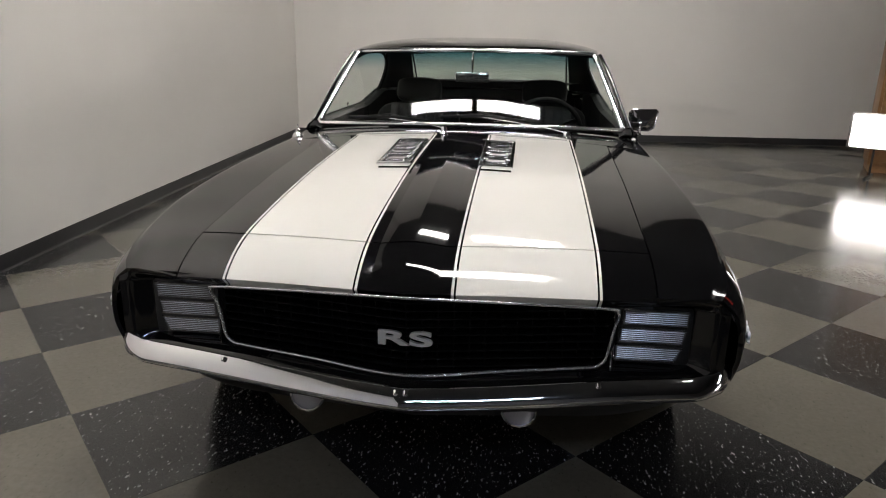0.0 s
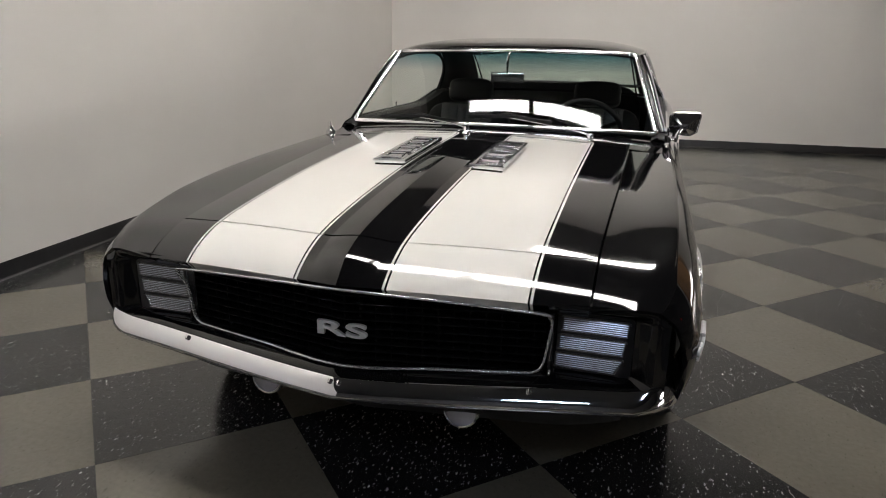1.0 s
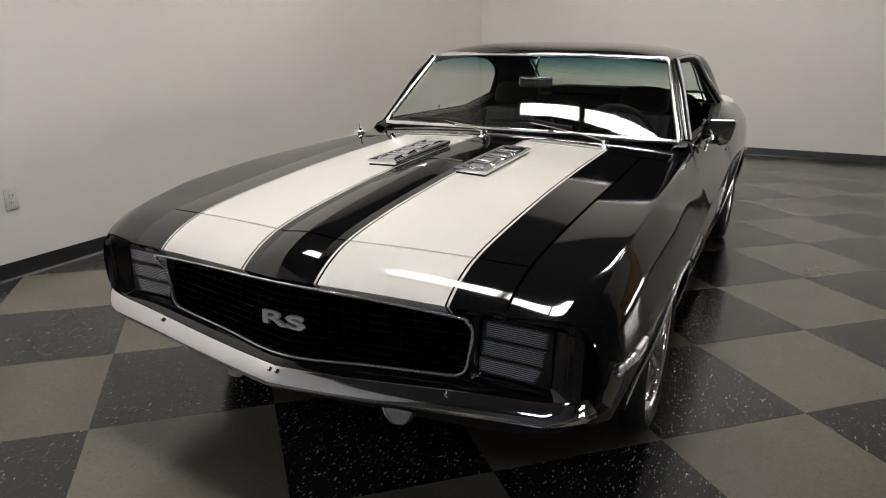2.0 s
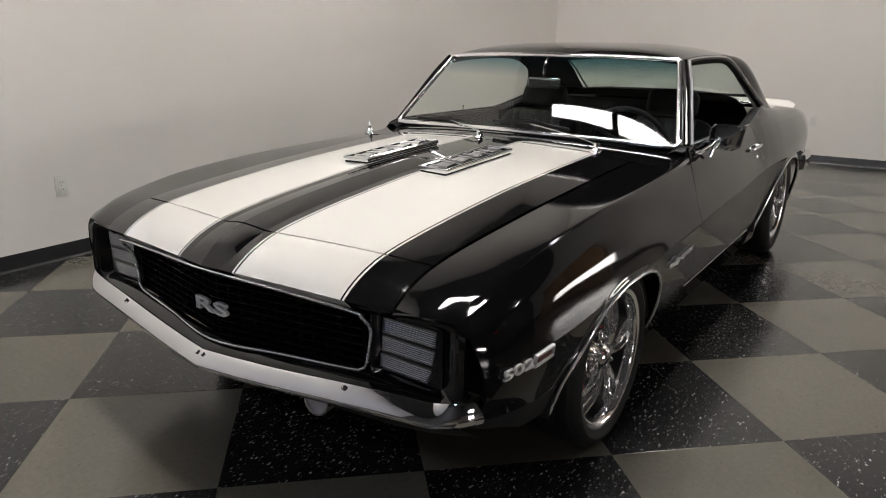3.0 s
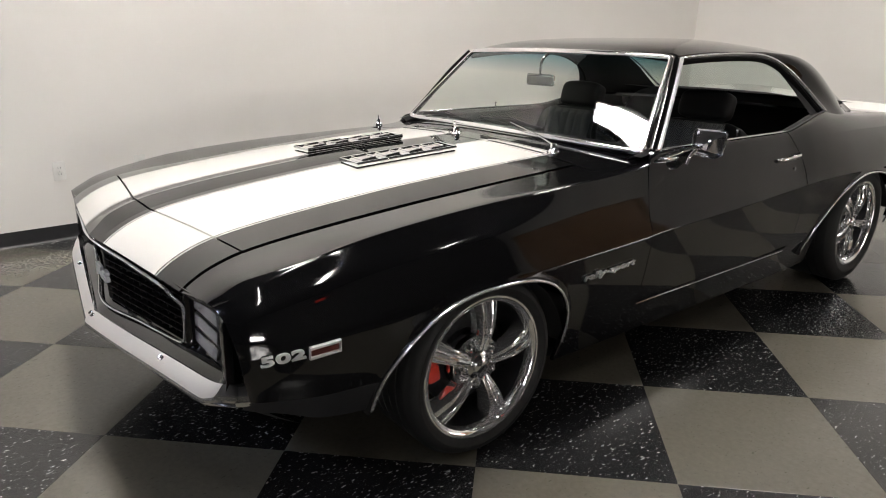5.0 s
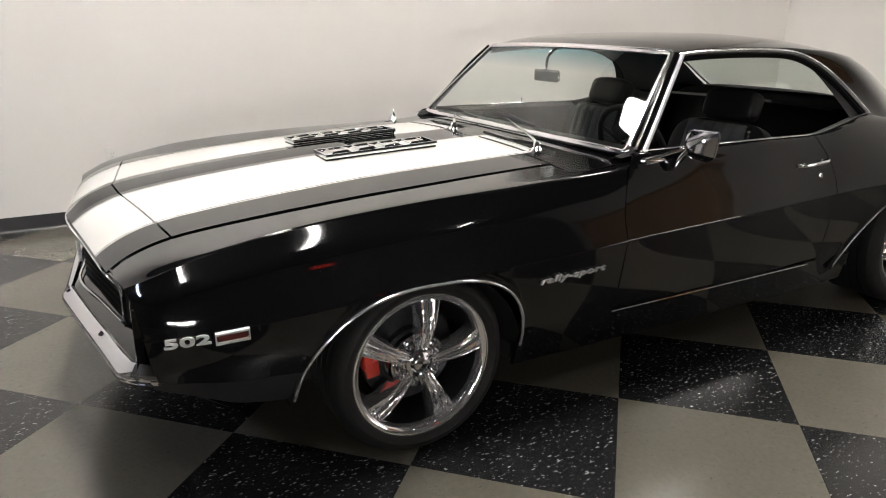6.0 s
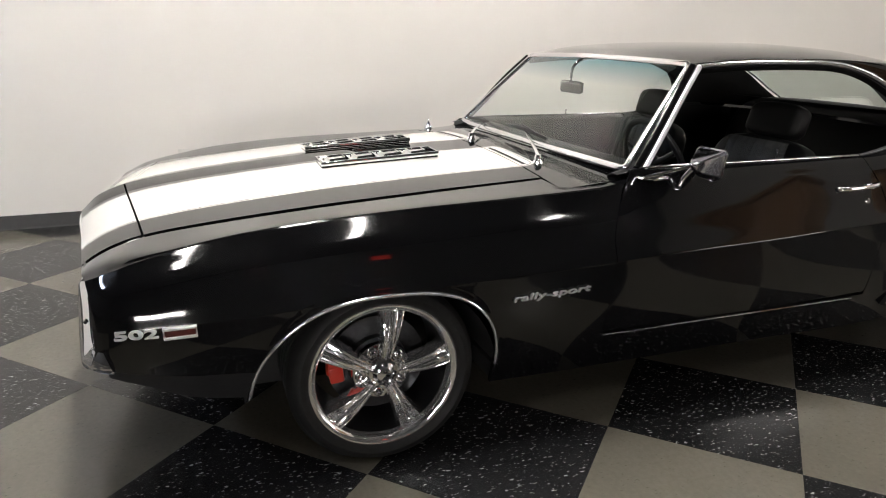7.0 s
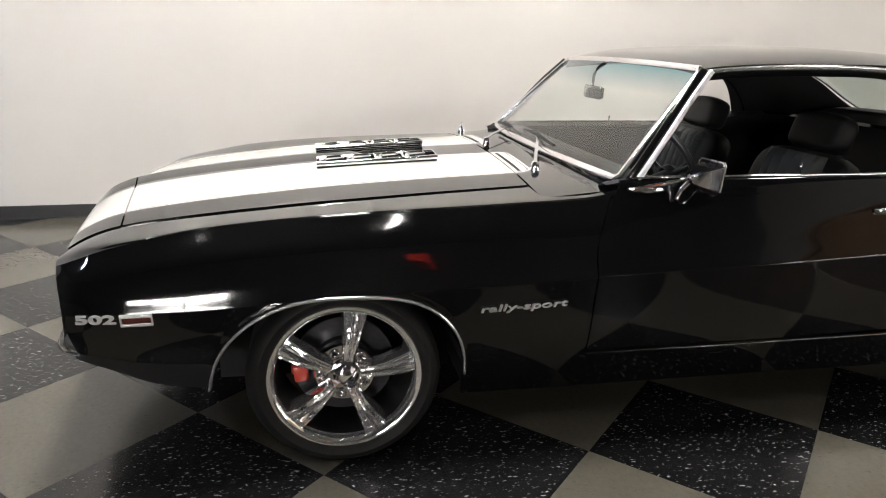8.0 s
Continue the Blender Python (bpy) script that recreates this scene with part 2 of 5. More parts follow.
def lathe(profile, steps=48, axis="x", centre=(0, 0, 0), arc=360.0):
    """Turns (radius, height) pairs about an axis through centre; open profile."""
    verts, faces = [], []
    full = arc >= 360
    n = steps if full else steps + 1
    for i in range(n):
        a = radians(arc) * i / steps
        c, s = math.cos(a), math.sin(a)
        for r, h in profile:
            p = {"x": (h, r * c, r * s), "y": (r * s, h, r * c), "z": (r * c, r * s, h)}[axis]
            verts.append((p[0] + centre[0], p[1] + centre[1], p[2] + centre[2]))
    m = len(profile)
    for i in range(steps):
        j = (i + 1) % n
        for k in range(m - 1):
            faces.append((i * m + k, j * m + k, j * m + k + 1, i * m + k + 1))
    return verts, faces


def sweep(path, profile, closed=False, up=(0, 0, 1), cap=True):
    """Carries a closed (side, up) profile along a path of points."""
    pts = [Vector(p) for p in path]
    n, m = len(pts), len(profile)
    verts, faces = [], []
    for i, p in enumerate(pts):
        a = pts[(i - 1) % n] if closed or i else pts[0]
        b = pts[(i + 1) % n] if closed or i < n - 1 else pts[-1]
        t = (b - a).normalized()
        side = t.cross(Vector(up))
        side = side.normalized() if side.length > 1e-5 else t.orthogonal().normalized()
        top = side.cross(t).normalized()
        for s, h in profile:
            verts.append(tuple(p + side * s + top * h))
    for i in range(n if closed else n - 1):
        j = (i + 1) % n
        for k in range(m):
            l = (k + 1) % m
            faces.append((i * m + k, j * m + k, j * m + l, i * m + l))
    if cap and not closed:
        faces += [tuple(range(m)), tuple(range((n - 1) * m, n * m))[::-1]]
    return verts, faces


def ring(r, n=8, sy=1.0):
    return [(r * math.cos(2 * math.pi * i / n), r * sy * math.sin(2 * math.pi * i / n)) for i in range(n)]


def slab(w, h, r=0.3, n=3):
    """A rounded rectangle profile."""
    out, r = [], min(w, h) * r
    for cx, cy, a0 in ((w / 2 - r, h / 2 - r, 0), (-w / 2 + r, h / 2 - r, 90), (-w / 2 + r, -h / 2 + r, 180), (w / 2 - r, -h / 2 + r, 270)):
        out += [(cx + r * math.cos(radians(a0 + 90 * i / n)), cy + r * math.sin(radians(a0 + 90 * i / n))) for i in range(n + 1)]
    return out


def curve(*keys):
    """A smooth, monotone curve through (position, value) keys; values may be tuples."""
    xs = np.array([k[0] for k in keys], float)
    ys = np.array([np.atleast_1d(k[1]) for k in keys], float)
    h = np.diff(xs)[:, None]
    d = np.diff(ys, axis=0) / h
    m = np.zeros_like(ys)
    m[0], m[-1] = d[0], d[-1]
    for i in range(1, len(xs) - 1):
        w1, w2 = 2 * h[i] + h[i - 1], h[i] + 2 * h[i - 1]
        with np.errstate(divide="ignore", invalid="ignore"):
            mm = (w1 + w2) / (w1 / d[i - 1] + w2 / d[i])
        m[i] = np.where(d[i - 1] * d[i] > 0, mm, 0)

    def at(x):
        i = int(np.clip(np.searchsorted(xs, x) - 1, 0, len(xs) - 2))
        t = (min(max(x, xs[0]), xs[-1]) - xs[i]) / h[i, 0]
        v = (2 * t**3 - 3 * t**2 + 1) * ys[i] + (t**3 - 2 * t**2 + t) * h[i] * m[i] + (-2 * t**3 + 3 * t**2) * ys[i + 1] + (t**3 - t**2) * h[i] * m[i + 1]
        return v if len(v) > 1 else float(v[0])

    return at


def spline(points, closed=False, steps=8):
    """Catmull-Rom through points."""
    p = [Vector(q) for q in points]
    n, out = len(p), []
    for i in range(n if closed else n - 1):
        a, b, c, d = (p[(i - 1) % n], p[i], p[(i + 1) % n], p[(i + 2) % n]) if closed else (p[max(i - 1, 0)], p[i], p[i + 1], p[min(i + 2, n - 1)])
        for k in range(steps):
            t = k / steps
            out.append(0.5 * (2 * b + (c - a) * t + (2 * a - 5 * b + 4 * c - d) * t * t + (3 * b - a - 3 * c + d) * t**3))
    if not closed:
        out.append(p[-1])
    return out


def steps(a, b, n):
    return [a + (b - a) * i / n for i in range(n + 1)]


def lettering(text, height, depth, mat, m, parent, name, label="", stretch=1.0, shear=0.0, bold=0.008):
    """Raised letters, upright in the plane of m (x along the line, y up)."""
    c = bpy.data.curves.new(name, "FONT")
    c.body, c.size, c.extrude, c.bevel_depth, c.align_x, c.align_y = text, height * 1.4, depth / 2, depth * 0.05, "CENTER", "CENTER"
    c.shear = shear
    c.offset = height * bold
    c.space_character = 1.04
    ob = new(name, c)
    me = bpy.data.meshes.new_from_object(ob.evaluated_get(bpy.context.evaluated_depsgraph_get()))
    bpy.data.objects.remove(ob)
    me.transform(m @ Matrix.Diagonal((stretch, 1, 1, 1)))
    me.materials.clear()
    me.materials.append(mat)
    out = new(name, me)
    out.parent = parent
    out.matrix_parent_inverse = parent_world(parent).inverted()
    if label:
        out["label"] = label
    return out


# ---- the room ----
TURN = 3.6
ROOM = pose(-2.415, 0, 0, 0, 0, TURN)
BACK, RIGHT, FRONT = 8.20, 12.0, -8.0


def room_part(name, geometry, mat, label, category, kind="structure"):
    ob = part(name, moved(geometry, ROOM), mat)
    return tagged(ob, label, category, "", kind)


floor = room_part("floor", box(-0.3, RIGHT + 0.3, FRONT - 0.3, BACK + 0.3, -0.15, -0.0045), JOINT, "black and olive grey chequered vinyl tile floor, waxed", "floor")
room_part("wall_west", box(-0.16, 0, FRONT, BACK, 0, CEILING), WALL, "plain off-white painted wall with a black base", "wall")
room_part("wall_north", box(-0.16, RIGHT + 0.16, BACK, BACK + 0.16, 0, CEILING), WALL, "plain off-white painted wall with a black base", "wall")
# unseen walls that close the room; their black stands in for unlit space
room_part("wall_east", box(RIGHT, RIGHT + 0.16, FRONT, BACK, 0, CEILING), WALL_UNLIT, "unseen far wall, near black for the unlit side", "wall")
room_part("wall_south", box(-0.16, RIGHT + 0.16, FRONT - 0.16, FRONT, 0, CEILING), WALL_UNLIT, "unseen far wall, near black for the unlit side", "wall")
room_part("ceiling", box(-0.16, RIGHT + 0.16, FRONT - 0.16, BACK + 0.16, CEILING, CEILING + 0.15), CEILING_PAINT, "near-black ceiling out of view", "ceiling")


def cove(x0, y0, x1, y1, face):
    """Cove base: a thin strip with a rounded toe."""
    prof = [(0, 0), (0.014, 0), (0.009, 0.006), (0.005, 0.014), (0.004, 0.088), (0.002, 0.092), (0, 0.092)]
    prof = [(s * face, h) for s, h in prof]
    return sweep([(x0, y0, 0), (x1, y1, 0)], prof)


room_part("baseboard", cove(0, FRONT, 0, BACK - 0.014, 1), BASE, "black rubber cove base along the wall", "baseboard")
room_part("baseboard", cove(0, BACK, RIGHT, BACK, 1), BASE, "black rubber cove base along the wall", "baseboard")

# ---- the car: x across (its left side is +x), y from nose to tail ----
car = thing("car", (0, 2.54, 0), "black two-door hardtop coupe with white hood stripes and chrome trim", "car")


def eased(a, b, x):
    t = min(max((x - a) / (b - a), 0.0), 1.0)
    return t * t * (3 - 2 * t)


TOP_Z = curve((0.26, 0.60), (0.285, 0.635), (0.298, 0.650), (0.33, 0.6755), (0.38, 0.7035), (0.444, 0.727), (0.6, 0.757), (0.9, 0.794), (1.1, 0.813), (1.4, 0.832), (1.78, 0.849), (2.05, 0.868))
CROWN = curve((0.3, 0.004), (0.5, 0.018), (0.8, 0.03), (1.2, 0.036), (1.77, 0.026), (2.05, 0.022))
GAP_X = curve((0.3, 0.61), (0.55, 0.61), (1.17, 0.62), (1.92, 0.632), (2.05, 0.64))


def lip_y(x):
    """The front edge of the nose, a shallow V that turns round at the corners."""
    x = abs(x)
    return 0.298 + 0.118 * x + 0.35 * max(0.0, x - 0.68) ** 2 * 4


def top_z(x, y):
    """Height of nose, hood and cowl."""
    x = abs(x)
    s = y - 0.125 * x * (1 - eased(0.5, 1.5, y))
    z = TOP_Z(s) - CROWN(y) * (x / 0.62) ** 2.2
    ridge = max(0.0, 1 - x / 0.085)
    z += 0.013 * ridge * (1.25 - 0.25 * ridge) * (1 - eased(1.24, 1.29, y)) * eased(0.30, 0.36, s)
    return z


# half sections, from the inner top edge over crest and crease down to the sill
FRONT_SECTIONS = {
    0.37: ((0.61, 0.645), (0.712, 0.638), (0.748, 0.628), (0.768, 0.60), (0.778, 0.56), (0.782, 0.52), (0.780, 0.47), (0.772, 0.415)),
    0.40: ((0.61, 0.662), (0.716, 0.656), (0.766, 0.643), (0.797, 0.608), (0.811, 0.563), (0.816, 0.522), (0.813, 0.468), (0.800, 0.412)),
    0.43: ((0.61, 0.672), (0.724, 0.671), (0.782, 0.656), (0.819, 0.615), (0.836, 0.567), (0.842, 0.525), (0.838, 0.465), (0.822, 0.41)),
    0.46: ((0.61, 0.683), (0.735, 0.685), (0.789, 0.667), (0.829, 0.624), (0.847, 0.573), (0.854, 0.527), (0.848, 0.463), (0.832, 0.404)),
    0.50: ((0.61, 0.694), (0.748, 0.697), (0.797, 0.683), (0.836, 0.634), (0.855, 0.58), (0.866, 0.53), (0.857, 0.46), (0.838, 0.397)),
    0.62: ((0.612, 0.722), (0.774, 0.720), (0.798, 0.715), (0.845, 0.655), (0.867, 0.59), (0.879, 0.535), (0.866, 0.45), (0.846, 0.376)),
    0.80: ((0.615, 0.752), (0.780, 0.751), (0.802, 0.747), (0.849, 0.677), (0.872, 0.605), (0.886, 0.540), (0.872, 0.45), (0.842, 0.356)),
    1.17: ((0.62, 0.78), (0.780, 0.783), (0.803, 0.778), (0.850, 0.703), (0.876, 0.625), (0.890, 0.565), (0.878, 0.45), (0.815, 0.22)),
    1.60: ((0.625, 0.812), (0.776, 0.802), (0.799, 0.797), (0.838, 0.715), (0.865, 0.64), (0.886, 0.578), (0.856, 0.38), (0.79, 0.18)),
    1.92: ((0.632, 0.828), (0.766, 0.817), (0.790, 0.811), (0.830, 0.73), (0.859, 0.655), (0.883, 0.59), (0.850, 0.37), (0.785, 0.175)),
    2.04: ((0.64, 0.845), (0.765, 0.838), (0.790, 0.822), (0.827, 0.736), (0.856, 0.658), (0.881, 0.596), (0.849, 0.37), (0.785, 0.175)),
}
REAR_SECTIONS = {
    1.90: ((0.745, 0.826), (0.768, 0.820), (0.790, 0.808), (0.830, 0.73), (0.859, 0.655), (0.883, 0.59), (0.850, 0.37), (0.785, 0.175)),
    2.06: ((0.765, 0.866), (0.779, 0.856), (0.796, 0.815), (0.826, 0.74), (0.855, 0.66), (0.881, 0.597), (0.849, 0.37), (0.785, 0.175)),
    2.60: ((0.770, 0.872), (0.784, 0.862), (0.800, 0.82), (0.825, 0.75), (0.852, 0.675), (0.876, 0.613), (0.845, 0.37), (0.785, 0.175)),
    3.04: ((0.772, 0.875), (0.785, 0.866), (0.802, 0.822), (0.825, 0.757), (0.848, 0.688), (0.869, 0.63), (0.842, 0.38), (0.79, 0.175)),
    3.26: ((0.760, 0.908), (0.784, 0.893), (0.810, 0.84), (0.836, 0.77), (0.856, 0.70), (0.870, 0.64), (0.842, 0.39), (0.79, 0.18)),
    3.48: ((0.744, 0.944), (0.778, 0.912), (0.815, 0.85), (0.846, 0.775), (0.866, 0.705), (0.876, 0.645), (0.856, 0.42), (0.82, 0.21)),
    3.64: ((0.734, 0.936), (0.774, 0.910), (0.818, 0.85), (0.850, 0.775), (0.870, 0.705), (0.880, 0.643), (0.866, 0.44), (0.83, 0.22)),
    4.00: ((0.705, 0.912), (0.762, 0.895), (0.816, 0.847), (0.85, 0.775), (0.872, 0.705), (0.88, 0.64), (0.870, 0.45), (0.84, 0.25)),
    4.50: ((0.68, 0.890), (0.748, 0.878), (0.80, 0.838), (0.838, 0.77), (0.858, 0.70), (0.862, 0.635), (0.85, 0.48), (0.82, 0.33)),
    4.95: ((0.66, 0.85), (0.72, 0.842), (0.765, 0.812), (0.795, 0.75), (0.81, 0.68), (0.81, 0.62), (0.80, 0.50), (0.78, 0.40)),
}


def lofted(sections):
    at = curve(*[(y, np.array(p).ravel()) for y, p in sections.items()])

    def controls(y):
        p = at(y).reshape(-1, 2).copy()
        if sections is FRONT_SECTIONS:
            p[0] = GAP_X(y), top_z(GAP_X(y), y) - 0.004
        return p

    def point(y, u):
        p = controls(y)
        lo, hi = (0, 2) if u <= 2 else (2, 5) if u <= 5 else (5, 7)
        i = min(int(u), hi - 1) if u < hi else hi - 1
        t = u - i
        b, c = p[i], p[i + 1]
        a = p[i - 1] if i > lo else 2 * b - c
        d = p[i + 2] if i + 2 <= hi else 2 * c - b
        q = 0.5 * (2 * b + (c - a) * t + (2 * a - 5 * b + 4 * c - d) * t * t + (3 * b - a - 3 * c + d) * t**3)
        return q

    def find(y, z):
        """Where down the section the height z lies."""
        lo, hi = 1.5, 7.0
        if point(y, hi)[1] >= z:
            return hi
        for _ in range(24):
            mid = (lo + hi) / 2
            lo, hi = (mid, hi) if point(y, mid)[1] > z else (lo, mid)
        return hi

    return point, find


front_at, front_u = lofted(FRONT_SECTIONS)
rear_at, rear_u = lofted(REAR_SECTIONS)


def arch(y, mid, half, base, top, power):
    u = abs(y - mid) / half
    power *= 0.8 if y < mid else 1.0
    return base + (top - base) * (1 - u**power) ** (1 / power) if u < 1 else base


FRONT_ARCH = (1.157, 0.382, 0.20, 0.566, 2.85)
REAR_ARCH = (3.83, 0.54, 0.20, 0.628, 2.3)


def flare(y, z, mid, half, base, top, power):
    """How far the sheet swells out round a wheel opening."""
    power *= 0.8 if y < mid else 1.0
    m = ((abs(y - mid) / half) ** power + (max(z - base, 0) / (top - base)) ** power) ** (1 / power)
    return 0.003 * (1 - eased(1.0, 1.06, m))


def side_rows(n=46):
    """Fractions down a section: 0.7 is the crease, with close rows on both sides of it."""
    k = int(n * 0.7)
    upper = [0.7 * i / k for i in range(k)]
    lower = [0.7 + 0.3 * i / (n - k) for i in range(1, n - k + 1)]
    upper = [u for u in upper if u < 0.682]
    lower = [u for u in lower if u > 0.714]
    return sorted([u for u in upper if abs(u - 0.28) > 0.004] + [0.274, 0.278, 0.28, 0.282, 0.286]) + [0.688, 0.6945, 0.7, 0.705, 0.710] + lower


def down(w, stop):
    """Turns such a fraction into the place down a section that ends at stop."""
    knee = min(5.0, stop - 0.4)
    if w < 0.28:
        return 2.0 * w / 0.28
    return 2.0 + (knee - 2.0) * (w - 0.28) / 0.42 if w < 0.7 else knee + (stop - knee) * (w - 0.7) / 0.3


def arch_columns(a, b, mid, half, n_out=26, n_in=44):
    cols = steps(a, mid - half, n_out)[:-1] if a < mid - half else []
    cols += [mid - half * math.cos(math.pi * i / n_in) for i in range(n_in + 1)]
    cols += steps(mid + half, b, n_out)[1:]
    return cols


NOSE_Y = (0.372, 0.384, 0.396, 0.406, 0.414, 0.420, 0.428, 0.442)


def fender_panel():
    cols = arch_columns(0.44, 1.908, FRONT_ARCH[0], FRONT_ARCH[1])
    stop = {}

    def at(y, w):
        if y not in stop:
            low = arch(y, *FRONT_ARCH)
            stop[y] = front_u(y, low) if abs(y - FRONT_ARCH[0]) < FRONT_ARCH[1] else 7.0
        u = down(w, stop[y])
        k = min(int(u), 6)
        nose = NOSE_Y[k] + (NOSE_Y[k + 1] - NOSE_Y[k]) * (u - k)
        yy = y + (nose - 0.44) * (1 - eased(0.44, 0.72, y)) + (door_front(u) - 1.908) * eased(1.58, 1.908, y)
        x, z = front_at(yy, u)
        if u < 0.2:
            x += 0.0025
        return x + flare(yy, z, *FRONT_ARCH) * eased(2.5, 4.0, u), yy, z

    return grid(at, cols, side_rows(52), flip=True, lip=0.012)


def door_front(u):
    """The front edge of the door, curving back towards the windscreen pillar at the top."""
    return 1.926 + 0.088 * (1 - eased(0.6, 4.2, u))


def door_edge(u):
    """The slanted rear edge of the door, down the section."""
    return 3.035 + 0.105 * eased(0, 4.2, u)


def door_panel():
    def at(v, w):
        u_end = rear_u(2.5, 0.33)
        u = down(w, u_end)
        y0 = door_front(u) + 0.0045
        y = y0 + v * (door_edge(u) - y0)
        x, z = rear_at(y, u)
        return x, y, z

    return grid(at, steps(0, 1, 60), side_rows(46), flip=True, lip=0.014)


def rocker_panel():
    def at(y, w):
        table_u = front_u if y < 1.91 else rear_u
        pt = front_at if y < 1.91 else rear_at
        u0 = table_u(y, 0.325)
        x, z = pt(y, u0 + w * (7 - u0))
        return x - 0.002, y, z

    return grid(at, steps(1.912, 3.40, 40), steps(0, 1, 10), flip=True, lip=0.03)


def quarter_panel():
    cols = arch_columns(3.145, 4.95, REAR_ARCH[0], REAR_ARCH[1])
    stop = {}

    def at(y, w):
        if y not in stop:
            low = arch(y, *REAR_ARCH)
            inside = abs(y - REAR_ARCH[0]) < REAR_ARCH[1]
            stop[y] = rear_u(y, low) if inside else (rear_u(y, 0.325) if y < REAR_ARCH[0] else 7.0)
            if y < REAR_ARCH[0] and low < 0.325:
                stop[y] = rear_u(y, 0.325)
        u = down(w, stop[y])
        yy = y + (door_edge(u) + 0.005 - 3.145) * (1 - eased(3.145, 3.4, y))
        x, z = rear_at(yy, u)
        return x + flare(yy, z, *REAR_ARCH) * eased(2.5, 4.0, u), yy, z

    return grid(at, cols, side_rows(52), flip=True, lip=0.012)


def arch_trim(spec, at, find, inset=0.0):
    mid, half, base, top, power = spec
    pts = []
    for i in range(61):
        y = mid - half * 0.9995 * math.cos(math.pi * i / 60)
        z = max(arch(y, *spec), 0.272)
        x, zz = at(y, find(y, z))
        pts.append((x + 0.007 - 0.25 * max(0.0, zz - z), y, z - 0.003))
    return sweep(pts, ring(0.0048, 8), up=(1, 0, 0))


def both(name, piece, mat, parent=None, label="", sharp=35.0):
    """A part on the left side and its mirror image on the right."""
    return part(name, piece, mat, parent or car, label, sharp), part(name, mirrored(piece), mat, parent or car, label, sharp)


both("fender", fender_panel(), PAINT, sharp=50)
doors = both("door", door_panel(), PAINT, sharp=50)
both("rocker_panel", rocker_panel(), PAINT, sharp=50)
both("quarter_panel", quarter_panel(), PAINT, sharp=50)
both("wheel_arch_trim", arch_trim(FRONT_ARCH, front_at, front_u), BRIGHT_TRIM, label="thin chrome wheel arch trim")
both("wheel_arch_trim", arch_trim(REAR_ARCH, rear_at, rear_u), BRIGHT_TRIM, label="thin chrome wheel arch trim")


def hood_front(x):
    return 0.444 + 0.145 * abs(x)


def hood_sheet(y0, y1, nx=72, ny=70, inset=0.0035):
    def at(a, b):
        y = 0.0
        x = a * 0.61
        for _ in range(3):
            y = y0(x) + b * (y1(x) - y0(x))
            x = a * (GAP_X(y) - inset)
        return x, y, top_z(x, y)

    keys = (0.0, 0.085 / 0.615)
    cols = steps(-1, 1, nx) + [sgn * (k + d) for k in keys for d in (-0.006, -0.002, 0.002, 0.006) for sgn in (1, -1)]
    cols = sorted(set(round(c, 4) for c in cols))
    return grid(at, cols, steps(0, 1, ny), flip=False, lip=0.035)


part("hood", hood_sheet(lambda x: hood_front(x) + 0.003, lambda x: 1.770), PAINT, car, "black hood with two white stripes edged by pinstripes", 50)
part("nose_panel", hood_sheet(lambda x: lip_y(x), lambda x: hood_front(x) - 0.003, 72, 24), PAINT, car, sharp=50)


def screen_foot(x):
    return 1.955 + 0.14 * x * x


def cowl_sheet():
    def at(a, b):
        x = a * 0.755
        y = 1.777 + b * (screen_foot(x) + 0.01 - 1.777)
        z = top_z(x, y)
        return x, y, z

    return grid(at, steps(-1, 1, 60), steps(0, 1, 12), lip=0.01)


cowl = part("cowl_panel", cowl_sheet(), PAINT, car, sharp=50)


def cowl_slots(side):
    """A row of short dark vent slots behind the hood."""
    out = []
    for i in range(28):
        x = side * (0.150 + 0.0112 * i)
        y0, y1, w = 1.788, 1.801, 0.0032
        v = [(x + dx, y, top_z(x, y) + h) for h in (0.0016, -0.003) for dx, y in ((-w, y0), (w, y0), (w, y1), (-w, y1))]
        out.append((v, [(0, 1, 2, 3), (4, 7, 6, 5), (0, 4, 5, 1), (1, 5, 6, 2), (2, 6, 7, 3), (3, 7, 4, 0)]))
    return merged(*out)


for side in (1, -1):
    tagged(part("vent_slots", cowl_slots(side), SLOT, cowl, "row of short dark vent slots"), kind="stuff")

# ---- nose: grille, headlight doors, bumper, valance ----
GRILLE_TOP, GRILLE_LOW = 0.622, 0.428


def grille_y(x):
    return 0.325 + 0.178 * abs(x)


def grille():
    back = grid(lambda x, z: (x, grille_y(x) + 0.055, z), steps(-0.54, 0.54, 36), steps(0.40, 0.65, 2), flip=False)
    return back


grille_part = part("grille", grille(), GRILLE_BLACK, car, "black egg-crate grille")
bars = []
for i in range(9):
    z = GRILLE_LOW + 0.012 + i * 0.0215
    bars.append(sweep([(x, grille_y(x) + 0.022, z) for x in (-0.515, -0.26, 0, 0.26, 0.515)], slab(0.030, 0.0035)))
for b in bars:
    part("grille_bar", b, GRILLE_BLACK, grille_part)
for i in range(-13, 14):
    x = i * 0.0395
    part("grille_slat", box(x - 0.0016, x + 0.0016, grille_y(x) + 0.018, grille_y(x) + 0.054, GRILLE_LOW, GRILLE_TOP + 0.01), GRILLE_BLACK, grille_part)

frame_path = [(0.0, GRILLE_LOW), (0.25, GRILLE_LOW + 0.008), (0.45, GRILLE_LOW + 0.015), (0.485, GRILLE_LOW + 0.021), (0.502, GRILLE_LOW + 0.038), (0.511, 0.51), (0.519, 0.56), (0.523, 0.588), (0.518, 0.606), (0.498, 0.618), (0.3, 0.629), (0.0, 0.640)]


